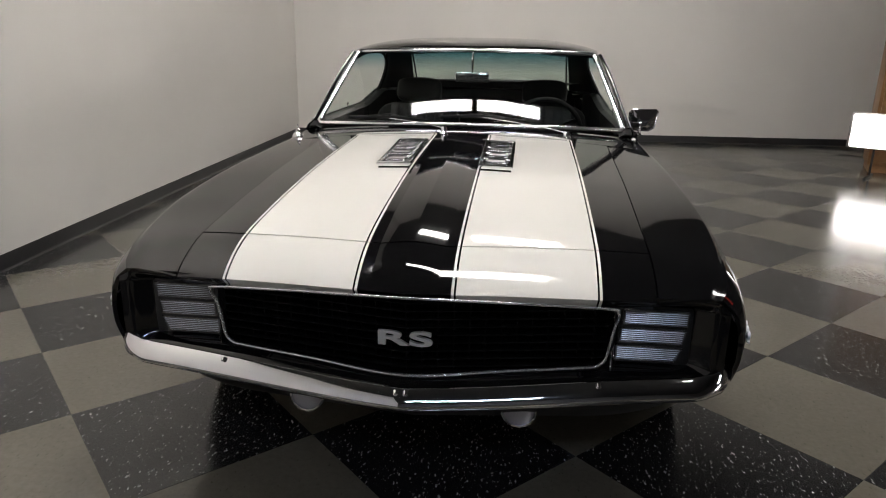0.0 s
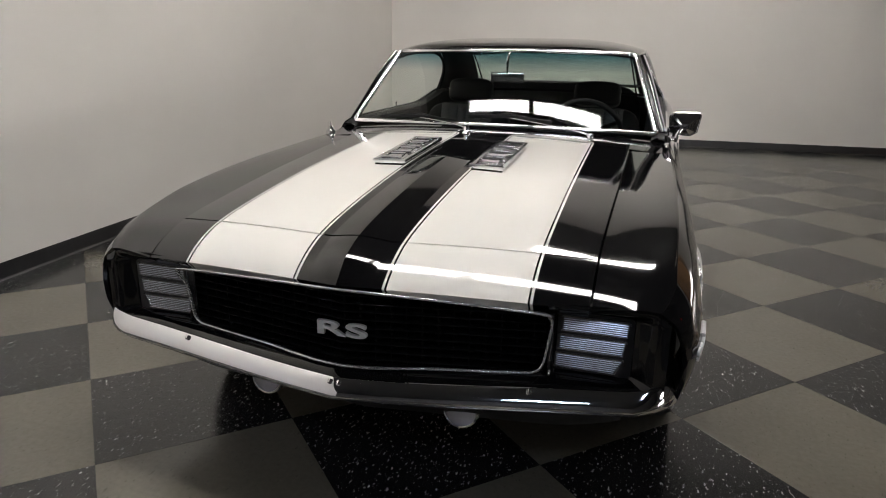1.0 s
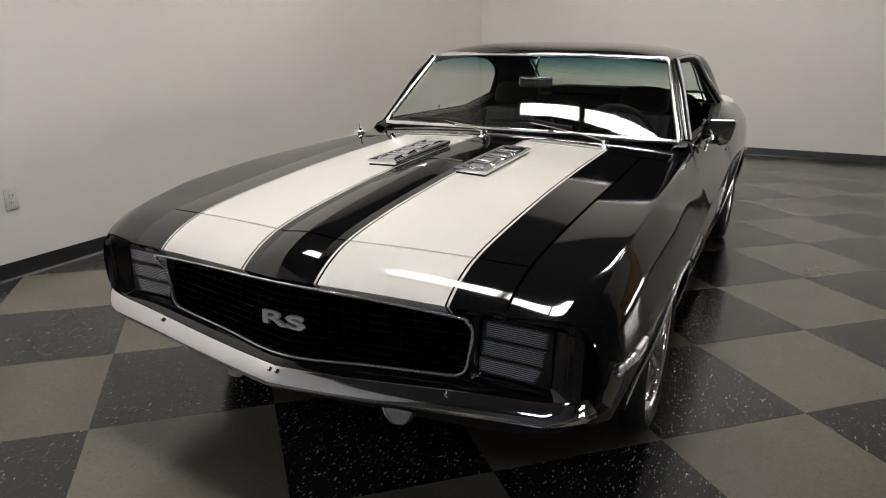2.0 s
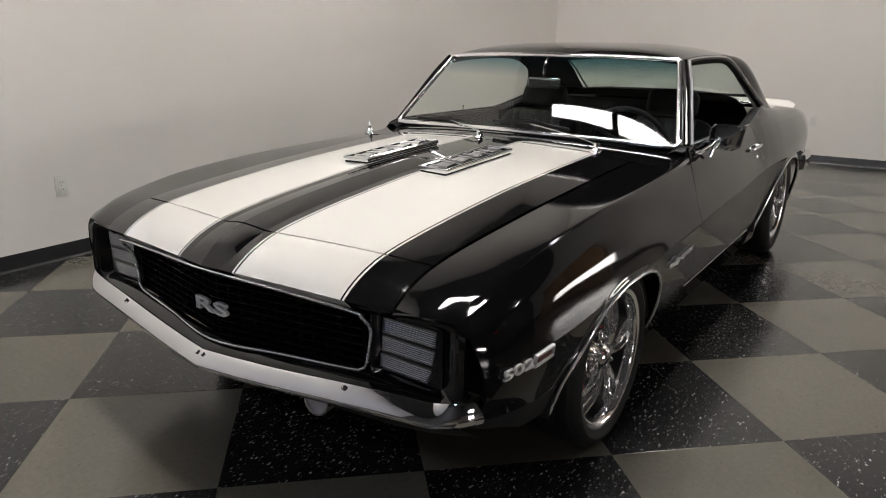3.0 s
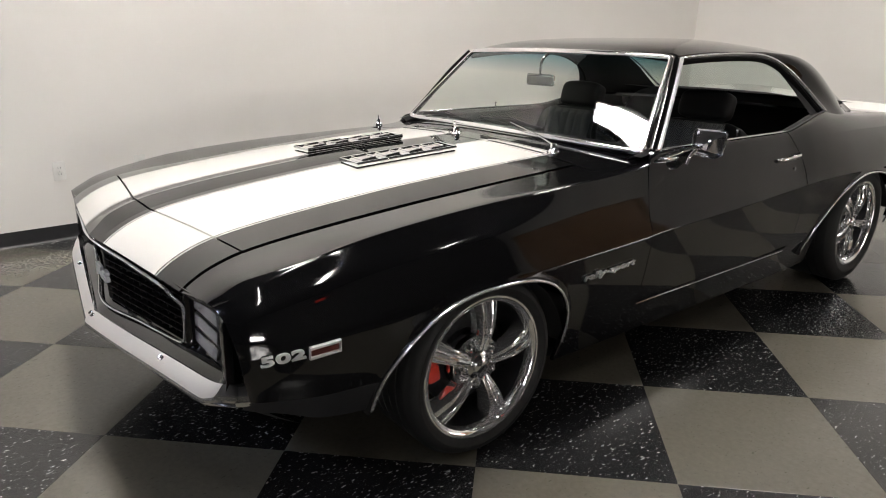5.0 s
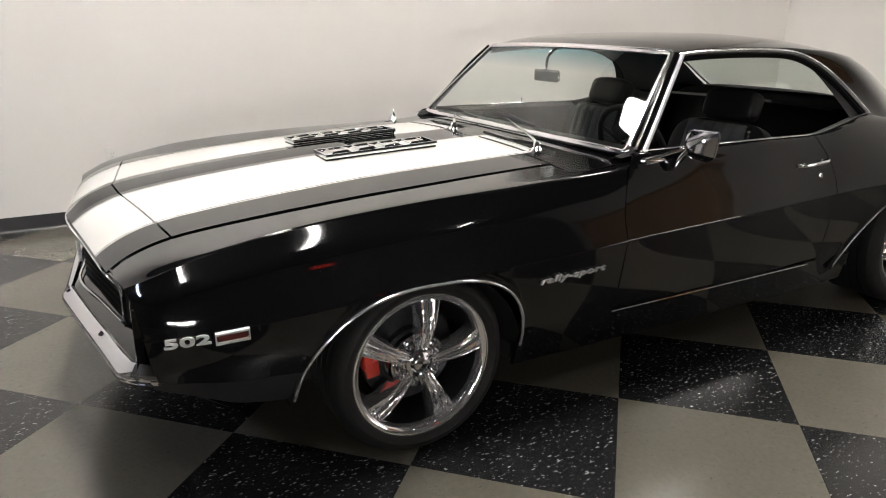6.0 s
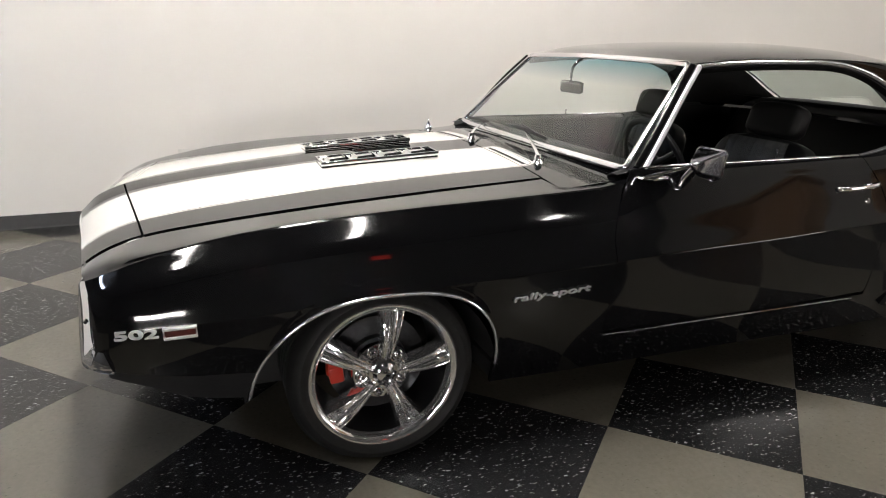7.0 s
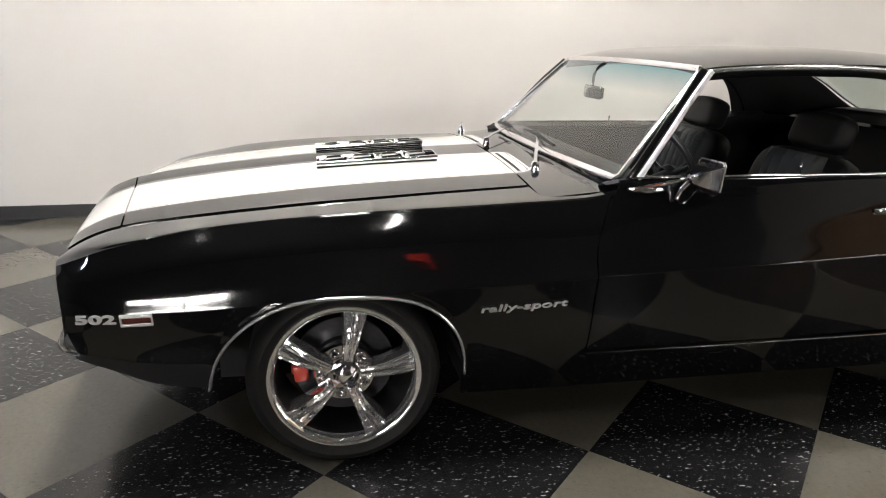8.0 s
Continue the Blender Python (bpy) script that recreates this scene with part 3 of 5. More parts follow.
def grille_frame():
    right = [(x, grille_y(x) - 0.012 + (lip_y(x) + 0.002 - grille_y(x) + 0.012) * eased(0.54, 0.63, z), z) for x, z in frame_path]
    left = [(-x, y, z) for x, y, z in reversed(right[1:-1])]
    pts = spline(right + left, True, 6)
    return sweep(pts, slab(0.0065, 0.009, 0.35), closed=True, up=(0, -1, 0))


part("grille_surround", grille_frame(), BRIGHT_TRIM, car, "thin chrome grille surround")
lettering("RS", 0.037, 0.010, BADGE, pose(0, 0.322, 0.523, 90, 0, 0), car, "badge", "chrome letters badge on the grille", 2.6, 0.0, 0.018)


def bezel():
    """The nose between grille and fender, sunk under the lip for the headlight door."""
    def at(x, w):
        z_top = 0.645 - 0.012 * eased(0.68, 0.81, x)
        z = 0.40 + w * (z_top - 0.40)
        sunk = 0.402 + 0.034 * eased(0.517, 0.535, x) - 0.034 * eased(0.700, 0.775, x)
        under = 0.385 + 0.01 * eased(0.6, 0.75, x)
        y = under + (sunk - under) * eased(0.415, 0.455, z)
        lip = lip_y(x) + 0.006
        return x, y + (lip - y) * eased(0.604, 0.632, z), z

    return grid(at, steps(0.515, 0.792, 48), steps(0, 1, 48), flip=False, lip=0.02)


both("headlight_bezel", bezel(), PAINT, sharp=60)


def rounded_plate(x0, x1, z0, z1, y, thick, r=0.01, taper=0.0):
    prof = []
    for cx, cz, a0 in ((x1 - r, z1 - r, 0), (x0 + r, z1 - r, 90), (x0 + r, z0 + r, 180), (x1 - r - taper, z0 + r, 270)):
        prof += [(cx + r * math.cos(radians(a0 + 30 * i)), cz + r * math.sin(radians(a0 + 30 * i))) for i in range(4)]
    n = len(prof)
    v = [(x, y(x), z) for x, z in prof] + [(x, y(x) + thick, z) for x, z in prof]
    f = [tuple(range(n - 1, -1, -1)), tuple(range(n, 2 * n))] + [(i, (i + 1) % n, (i + 1) % n + n, i + n) for i in range(n)]
    return v, f


for side in (1, -1):
    flip = (lambda p: p) if side > 0 else mirrored
    door = part("headlight_door", flip(rounded_plate(0.522, 0.712, 0.450, 0.604, lambda x: 0.430, 0.008)), BLACK_TRIM, car, "headlight door with three ribbed lens strips")
    for z0, x0, x1, cut in ((0.556, 0.540, 0.703, 0.002), (0.5075, 0.534, 0.699, 0.006), (0.459, 0.527, 0.695, 0.018)):
        strip = rounded_plate(x0, x1, z0, z0 + 0.040, lambda x: 0.4245, 0.006, 0.007, cut)
        lens = part("lens_strip", flip(strip), BLACK_TRIM, door)
        edge = [(x, 0.4235, z) for x, z in ((x0 + 0.001, z0 + 0.001), (x0 + 0.005, z0 + 0.039), (x1 - 0.002, z0 + 0.039), (x1 - cut - 0.002, z0 + 0.001))]
        part("lens_rim", flip(sweep(edge, ring(0.0014, 6), True, (0, -1, 0))), CHROME_SOFT, door)
        ribs = []
        for i in range(6):
            z = z0 + 0.0065 + i * 0.0054
            ribs.append(sweep([(x0 + 0.006, 0.4235, z), (x1 - cut * (1 - i / 6) - 0.005, 0.4235, z)], ring(0.0011, 6)))
        part("lens_ribs", flip(merged(*ribs)), LENS, door)


BUMPER = spline([(0.0, 0.250, 0), (0.17, 0.274, 0), (0.36, 0.300, 0), (0.56, 0.328, 0), (0.69, 0.348, 0), (0.743, 0.362, 0), (0.782, 0.383, 0), (0.809, 0.410, 0), (0.825, 0.440, 0)], False, 6)


def bumper_line(x):
    """How far back the bumper's front edge lies."""
    a = abs(x)
    for p, q in zip(BUMPER, BUMPER[1:]):
        if p.x <= a <= q.x:
            return p.y + (q.y - p.y) * (a - p.x) / (q.x - p.x)
    return BUMPER[-1].y


def bumper():
    # inwards from the front edge, height: shelf, back edge, sloping face, nose, under
    prof = ((0.055, 0.394), (0.040, 0.402), (0.037, 0.406), (0.033, 0.4075), (0.030, 0.406), (0.023, 0.400), (0.015, 0.3925), (0.010, 0.387), (0.006, 0.3815), (0.003, 0.376), (0.001, 0.370), (0.002, 0.3635), (0.006, 0.359), (0.013, 0.357), (0.050, 0.358))
    n, last = len(BUMPER), len(prof) - 1

    def station(i, k):
        p = BUMPER[i]
        a, b = BUMPER[max(i - 1, 0)], BUMPER[min(i + 1, n - 1)]
        t = (b - a).normalized()
        inward = Vector((-t.y, t.x, 0)) if i else Vector((0, 1, 0))
        d, z = prof[k]
        up = min(max((z - 0.362) / 0.044, 0), 1)
        wrap = eased(0.72, 0.80, p.x)
        d = d * (1 - 0.62 * wrap)
        z += 0.031 * up * eased(0.05, 0.75, p.x) + 0.027 * (1 - up) * eased(0.05, 0.75, p.x) + 0.014 * wrap * up + 0.012 * wrap * (1 - up)
        q = p + inward * d
        return Vector((q.x, q.y, z))

    def at(s, k):
        i = int(round(abs(s)))
        k = int(round(k))
        if i < n:
            q = station(i, k)
        else:
            q = station(n - 1, k)
            mid = (station(n - 1, 2) + station(n - 1, last - 2)) / 2
            q = q.lerp(mid, (0.0, 0.12, 0.35, 1.0)[i - n]) + Vector((-0.0005, 0.004, 0)) * (1, 1.6, 2, 2.1)[i - n]
        return (q.x if s > 0 else -q.x), q.y, q.z

    cols = list(range(-(n + 3), 0)) + [0] + list(range(1, n + 4))
    return grid(at, cols, list(range(last + 1)), flip=True)


bumper_part = part("front_bumper", bumper(), CHROME, car, "V-shaped chrome front bumper", 30)
for side in (1, -1):
    for x, h in ((0.484, 0.4215), (0.012, 0.398)):
        y = bumper_line(x) + 0.024
        part("bumper_bolt", moved(lathe([(0, -0.008), (0.004, -0.008), (0.007, -0.005), (0.008, 0.004)], 16, "y"), pose(side * x, y, h, 35)), CHROME, bumper_part)


def valance():
    def at(x, w):
        y = bumper_line(x) + 0.045 + 0.06 * w + 0.12 * w * w + 1.2 * max(0, abs(x) - 0.48) ** 2
        return x, y, 0.40 - 0.18 * w

    return grid(at, steps(-0.70, 0.70, 40), steps(0, 1, 12), flip=True)


VALANCE_LOW = curve((0.43, 0.385), (0.52, 0.350), (0.64, 0.295), (0.80, 0.262))


def valance_side():
    """The lower corner between bumper and wheel opening, tucked in under the fender."""
    def at(y, w):
        x, z = front_at(y, 7.0)
        low = max(VALANCE_LOW(y), arch(y, *FRONT_ARCH) if y > 0.775 else 0.0)
        z2 = z + 0.004 + w * (low - z - 0.004)
        return x - 0.004 - 0.30 * (z - z2), y, z2

    return grid(at, steps(0.43, 0.799, 24), steps(0, 1, 8), flip=True, lip=0.01)


both("valance_corner", valance_side(), BLACK_TRIM)
part("valance_panel", valance(), UNDER, car, sharp=60)
part("nose_filler", grid(lambda x, w: (x, max(bumper_line(min(abs(x), 0.74)) + 0.034, 0.0) + 0.055 * w * w, 0.388 + 0.020 * eased(0.1, 0.75, abs(x)) + 0.045 * w), steps(-0.785, 0.785, 40), steps(0, 1, 8), flip=True), PAINT, car)
for side in (1, -1):
    lamp = part("parking_lamp", moved(lathe([(0.046, 0.04), (0.050, 0.0), (0.048, -0.006), (0.043, -0.007), (0.042, 0.004)], 40, "y"), pose(side * 0.292, 0.430, 0.288, -8)), CHROME, car, "round clear parking lamp below the bumper")
    part("lamp_bowl", moved(lathe([(0.042, 0.003), (0.034, 0.018), (0.018, 0.028), (0.0, 0.030)], 32, "y"), pose(side * 0.292, 0.430, 0.288, -8)), CHROME_SOFT, lamp)
    part("lamp_lens", moved(lathe([(0.0, -0.012), (0.02, -0.011), (0.036, -0.006), (0.043, 0.0)], 32, "y"), pose(side * 0.292, 0.430, 0.288, -8)), FROSTED, lamp, "frosted clear lens")

# ---- upper body ----
def screen(a, b):
    foot = Vector((0.728 * a, screen_foot(0.728 * a), 0.874 - 0.016 * a * a))
    head = Vector((0.600 * a, 2.296 + 0.050 * a * a, 1.206 - 0.012 * a * a))
    p = foot.lerp(head, b)
    bulge = 4 * b * (1 - b) * 0.020 * (1 - a * a * 0.9)
    return p + Vector((0, -0.7, 0.7)) * bulge


part("windscreen", grid(lambda a, b: screen(a, b), steps(-1, 1, 40), steps(0, 1, 20)), GLASS, car, "clear windscreen with a blue-green sun band").visible_shadow = False
rim = [screen(a, 0) for a in steps(-0.98, 0.98, 30)] + [screen(1, b) for b in steps(0.03, 0.97, 16)] + [screen(a, 1) for a in steps(0.98, -0.98, 30)] + [screen(-1, b) for b in steps(0.97, 0.03, 16)]
part("windscreen_trim", sweep(rim, ring(0.013, 12, 0.7), True, (0, -0.7, 0.72)), CHROME_SOFT, car, "polished chrome windscreen trim")

ROOF_X = curve((2.30, 0.604), (2.36, 0.615), (2.7, 0.626), (3.0, 0.624), (3.3, 0.596), (3.58, 0.548))
ROOF_ZR = curve((2.30, 1.192), (2.36, 1.201), (2.66, 1.217), (2.95, 1.220), (3.2, 1.214), (3.58, 1.186))
ROOF_ZC = curve((2.30, 1.212), (2.40, 1.240), (2.6, 1.262), (2.8, 1.272), (3.0, 1.276), (3.3, 1.266), (3.58, 1.234))


def roof_point(a, y):
    xr, zr, zc = ROOF_X(y), ROOF_ZR(y), ROOF_ZC(y)
    return a * xr, y + 0.03 * (a * a) * (1 - eased(2.3, 2.6, y)), zr + (zc - zr) * (1 - abs(a) ** (4.6 - 1.9 * eased(2.5, 3.2, y)))


part("roof", grid(roof_point, [math.copysign(1 - (1 - abs(s)) ** 1.6, s) for s in steps(-1, 1, 48)], steps(2.305, 3.58, 40), lip=0.02, lip_dir=(0, 0, -1)), PAINT, car, sharp=60)

RAIL = [(0.610, 2.340, 1.184), (0.620, 2.5, 1.199), (0.630, 2.7, 1.207), (0.631, 2.9, 1.208), (0.630, 3.03, 1.201), (0.634, 3.14, 1.180), (0.645, 3.25, 1.140), (0.668, 3.34, 1.085), (0.703, 3.415, 1.02), (0.746, 3.483, 0.946)]
REAR_EDGE = [(0.548, 3.58, 1.188), (0.562, 3.75, 1.118), (0.574, 3.9, 1.038), (0.586, 4.05, 0.967), (0.596, 4.17, 0.915)]


def along(points):
    pts = spline(points, False, 12)
    return lambda t: pts[min(int(t * (len(pts) - 1)), len(pts) - 2)].lerp(pts[min(int(t * (len(pts) - 1)) + 1, len(pts) - 1)], t * (len(pts) - 1) - min(int(t * (len(pts) - 1)), len(pts) - 2))


rail_at, rear_edge_at = along(RAIL[4:]), along(REAR_EDGE)


def sail(s, t):
    """The broad rear roof pillar between door opening and rear window."""
    y0 = 3.03 + 0.55 * t
    top = Vector(roof_point(1.0, y0))
    yb = 3.483 + 0.687 * t
    x, z = rear_at(yb, 0.15 + 0.45 * eased(0, 0.3, t))
    low = Vector((x + 0.001 - 0.12 * eased(0.25, 1, t), yb, z - 0.003 + 0.008 * t))
    d = low - top
    lead = Vector((1.1 * d.x, d.y, -0.10 * d.y - 0.24 * d.x))
    trail = Vector((d.x, d.y, 0.62 * d.z))
    section = lambda k: top * (2 * k ** 3 - 3 * k * k + 1) + lead * (k ** 3 - 2 * k * k + k) + low * (3 * k * k - 2 * k ** 3) + trail * (k ** 3 - k * k)
    straight = lambda k: top.lerp(low, k)
    front = rail_at(s) - rail_at(0).lerp(rail_at(1), s)
    rear = rear_edge_at(s) - rear_edge_at(0).lerp(rear_edge_at(1), s)
    full = max(math.sin(math.pi * t), 0.0) ** 0.8
    return straight(s) + front * (1 - t) ** 2 + rear * t * t + (section(s) - straight(s) + Vector((0.016, 0.014, 0.010)) * math.sin(math.pi * s)) * full


both("roof_pillar", grid(sail, steps(0, 1, 36), steps(0, 1, 20), lip=0.012), PAINT, sharp=60)
both("drip_rail", sweep(spline(RAIL, False, 8), slab(0.010, 0.016, 0.4), up=(0.6, 0, 1)), BRIGHT_TRIM, label="thin chrome drip rail")

both("weatherstrip", sweep(spline([(x - 0.006, y, z - 0.018) for x, y, z in RAIL[:4]] + [(0.623, 3.02, 1.184), (0.626, 3.12, 1.165), (0.636, 3.225, 1.126), (0.658, 3.315, 1.072), (0.694, 3.39, 1.005), (0.738, 3.455, 0.935)], False, 8), slab(0.014, 0.022, 0.3), up=(0.6, 0, 1)), GRILLE_BLACK, label="black window weatherstrip")

# windscreen pillar: painted core with a bright strip on its door side
PILLAR = [(0.752, 2.060, 0.862), (0.715, 2.145, 0.962), (0.668, 2.250, 1.09), (0.622, 2.342, 1.188)]
both("windscreen_pillar", sweep(spline(PILLAR, False, 6), slab(0.026, 0.024, 0.3), up=(0.8, -0.5, 0)), PAINT)
both("pillar_trim", sweep(spline([(x + 0.012, y + 0.022, z) for x, y, z in PILLAR], False, 6), ring(0.0095, 12, 0.8), up=(1, 0, 0)), BADGE, label="chrome windscreen pillar trim")


def rear_glass(a, s):
    e = rear_edge_at(s)
    m = Vector((0, e.y + 0.05, e.z + 0.025))
    return Vector((e.x * a, 0, 0)) + Vector((0, m.y + (e.y - m.y) * a * a, m.z + (e.z - m.z) * a * a))


part("rear_window", grid(rear_glass, steps(-1, 1, 24), steps(0.03, 0.97, 16), flip=True), GLASS_REAR, car).visible_shadow = False
rim = [rear_glass(a, 0.96) for a in steps(-0.95, 0.95, 20)] + [rear_glass(0.96, s) for s in steps(0.94, 0.06, 12)] + [rear_glass(a, 0.04) for a in steps(0.95, -0.95, 20)] + [rear_glass(-0.96, s) for s in steps(0.06, 0.94, 12)]
part("rear_window_trim", sweep([q - Vector((0, 0, 0.009)) for q in rim], slab(0.012, 0.008, 0.4), True, (0, 0.4, 0.9)), CHROME, car)


def deck(a, y):
    x1, z1 = rear_at(y, 0.0)
    return a * (x1 - 0.003), y, z1 + 0.016 * (1 - a * a)


part("trunk_lid", grid(deck, steps(-1, 1, 40), steps(4.25, 4.86, 24), lip=0.014), PAINT, car, sharp=60)
part("rear_deck_panel", grid(deck, steps(-1, 1, 40), steps(3.55, 4.245, 28), lip=0.014), PAINT, car, sharp=60)


def spoiler():
    prof = [(0.0, 0.0), (0.03, 0.008), (0.09, 0.022), (0.14, 0.038), (0.158, 0.041), (0.165, 0.034), (0.150, 0.010), (0.150, -0.03), (0.02, -0.02)]
    verts, faces, n = [], [], len(prof)
    xs = steps(-0.72, 0.72, 48)
    for x in xs:
        drop = 0.016 * (abs(x) / 0.72) ** 3
        k = 1 - 0.45 * eased(0.66, 0.72, abs(x))
        for dy, dz in prof:
            verts.append((x, 4.70 + dy * k + 0.02 * (1 - k), 0.880 + dz * k - drop))
    for i in range(len(xs) - 1):
        for j in range(n):
            l = (j + 1) % n
            faces.append((i * n + j, i * n + l, (i + 1) * n + l, (i + 1) * n + j))
    faces += [tuple(range(n)), tuple(range((len(xs) - 1) * n, len(xs) * n))[::-1]]
    return verts, faces


part("spoiler", spoiler(), WHITE_PAINT, car, "white painted rear lip spoiler", 40)
part("tail_panel", grid(lambda a, w: (a * (0.66 + 0.15 * math.sin(math.pi * min(w + 0.12, 1))), 4.945 - 0.02 * w, 0.845 - 0.45 * w), steps(-1, 1, 12), steps(0, 1, 8), flip=True), PAINT, car)
part("rear_bumper", sweep(spline([(-0.84, 4.62, 0.50), (-0.835, 4.85, 0.50), (-0.78, 4.98, 0.50), (-0.4, 5.03, 0.50), (0.4, 5.03, 0.50), (0.78, 4.98, 0.50), (0.835, 4.85, 0.50), (0.84, 4.62, 0.50)], False, 8), slab(0.05, 0.11, 0.4)), CHROME, car, "chrome rear bumper")

# belt trim, sills
def belt(y0, y1, n=24):
    return [(rear_at(y, 0.0)[0] + 0.002, y, rear_at(y, 0.0)[1] + 0.003) for y in steps(y0, y1, n)]


both("belt_trim", sweep(belt(2.06, 3.03), slab(0.012, 0.007, 0.4)), CHROME, label="thin chrome strip along the window sill")
both("quarter_belt_trim", sweep(belt(3.04, 3.48), slab(0.008, 0.005, 0.4)), BLACK_TRIM)
both("sill_trim", sweep([(rear_at(y, rear_u(y, 0.318))[0] + 0.004, y, 0.318) for y in steps(1.93, 3.08, 20)], ring(0.0025, 6)), CHROME)

# door handle, lock, sill knob
for side, door in ((1, doors[0]), (-1, doors[1])):
    flip = (lambda p: p) if side > 0 else mirrored
    hx = rear_at(3.0, 2.75)[0]
    handle = part("door_handle", flip(sweep(spline([(hx + 0.004, 2.905, 0.763), (hx + 0.022, 2.925, 0.766), (hx + 0.030, 3.0, 0.770), (hx + 0.026, 3.07, 0.774), (hx + 0.006, 3.11, 0.776)], False, 6), slab(0.010, 0.016, 0.45))), CHROME, door, "chrome pull door handle")
    part("push_button", flip(moved(lathe([(0.0, 0.016), (0.008, 0.015), (0.010, 0.010), (0.010, -0.01)], 20), pose(hx + 0.014, 3.055, 0.770))), CHROME, door)
    part("door_lock", flip(moved(lathe([(0.0, 0.006), (0.009, 0.006), (0.012, 0.003), (0.012, -0.01)], 20), pose(rear_at(3.05, 3.4)[0] + 0.002, 3.05, 0.713))), CHROME, door)
    part("lock_knob", flip(moved(lathe([(0.0, 0.036), (0.005, 0.035), (0.006, 0.029), (0.003, 0.024), (0.003, -0.01)], 14, "z"), pose(0.748, 2.66, 0.872))), CHROME, door)

# outside mirror on the driver's door
stalk = sweep(spline([(0.806, 2.050, 0.843), (0.812, 2.10, 0.853), (0.822, 2.16, 0.866), (0.838, 2.205, 0.880)], False, 8), slab(0.009, 0.010, 0.45))
foot = moved(lathe([(0.0, 0.010), (0.010, 0.009), (0.015, 0.004), (0.017, -0.008)], 24, "x"), pose(0.800, 2.10, 0.838) @ Matrix.Diagonal((1, 3.6, 0.6, 1)))
post = sweep(spline([(0.815, 2.190, 0.812), (0.822, 2.198, 0.842), (0.840, 2.212, 0.872)], False, 6), slab(0.012, 0.014, 0.4))
MIRROR_RIM = ((0.070, 0.043), (0.062, 0.052), (-0.050, 0.050), (-0.066, 0.036), (-0.064, -0.030), (-0.046, -0.046), (0.030, -0.050), (0.058, -0.034))


def mirror_shell(k, t):
    """A faceted wedge that tapers forward to its stalk and opens to the rear."""
    n = len(MIRROR_RIM)
    i, f = int(t * n) % n, t * n - int(t * n)
    a, b = Vector(MIRROR_RIM[i]), Vector(MIRROR_RIM[(i + 1) % n])
    p = a.lerp(b, f) * (0.22 + 0.78 * k**0.8 if k > 0 else 0.0)
    return 0.848 + p.x, 2.206 + 0.066 * min(k, 1.0), 0.880 + 0.006 * k + p.y


mirror = part("door_mirror", merged(stalk, foot, post), CHROME, doors[0], "chrome outside mirror on a stalk")
shell = part("mirror_shell", grid(mirror_shell, [0.0, 0.01, 0.12, 0.35, 0.6, 0.82, 0.96, 1.0], steps(0, 1, 32), flip=True), MIRROR_CHROME, doors[0], "chrome wedge-shaped mirror shell", 20)
part("mirror_rim", sweep([mirror_shell(1.0, t) for t in steps(0, 1, 32)[:-1]], ring(0.004, 8), True, (0, 1, 0)), CHROME, shell)
part("mirror_glass", grid(lambda k, t: tuple(Vector(mirror_shell(1.0, t)) * k * 0.97 + Vector((0.848, 2.269, 0.886)) * (1 - k * 0.97)), [0.02, 0.5, 1.0], steps(0, 1, 32), flip=False), MIRROR, shell)

# ---- hood louvres ----
def louvre(side):
    """A chrome frame over a black gap fill, with four sloped chrome pads."""
    x0, x1, y0, y1 = 0.124, 0.232, 1.108, 1.545
    at = lambda x, y, h: (side * x, y, top_z(x, y) + h)
    turned = (lambda f: f) if side > 0 else (lambda f: [tuple(reversed(q)) for q in f])
    rim = [at(x, y, 0.015) for x, y in ((x0, y0), (x1, y0), (x1, y1), (x0, y1))]
    ob = part("hood_louvre", sweep(rim, slab(0.014, 0.016, 0.35), True), CHROME, car, "chrome hood louvre with four raised pads")
    # the dark gap below the raised frame is put in as a black block
    skirt = [at(x, y, h) for h in (-0.004, 0.009) for x, y in ((x0, y0), (x1, y0), (x1, y1), (x0, y1))]
    part("louvre_gap_fill", (skirt, turned([(4, 5, 6, 7)] + [(i, (i + 1) % 4, (i + 1) % 4 + 4, i + 4) for i in range(4)])), LOUVRE_BLACK, ob, "black fill standing in for the dark gap under the frame")
    pitch = (y1 - y0 - 0.03) / 4
    for i in range(4):
        c0 = y0 + 0.022 + pitch * i
        c1 = c0 + pitch - 0.022
        low, high = 0.011, 0.021
        lows = [at(x, y, low) for x, y in ((x0 + 0.012, c0 - 0.004), (x1 - 0.012, c0 - 0.004), (x1 - 0.012, c1), (x0 + 0.012, c1))]
        tops = [at(x, y, h) for x, y, h in ((x0 + 0.020, c0 + 0.012, high), (x1 - 0.020, c0 + 0.012, high), (x1 - 0.024, c1 - 0.012, high + 0.002), (x0 + 0.024, c1 - 0.012, high + 0.002))]
        part("louvre_pad", (lows + tops, turned([(1, 2, 6, 5), (2, 3, 7, 6), (3, 0, 4, 7), (4, 5, 6, 7), (0, 1, 5, 4)])), CHROME_SOFT, ob, "raised chrome pad", 20)
        part("pad_rim", sweep([Vector(q) + Vector((0, 0, 0.001)) for q in tops], ring(0.0032, 6), True), CHROME, ob)
        part("cross_bar", sweep([Vector(at(x0 + 0.006, c0 - 0.010, 0.014)), Vector(at(x1 - 0.006, c0 - 0.010, 0.014))], slab(0.012, 0.009, 0.4)), CHROME, ob)
    return ob


louvre(1)
louvre(-1)

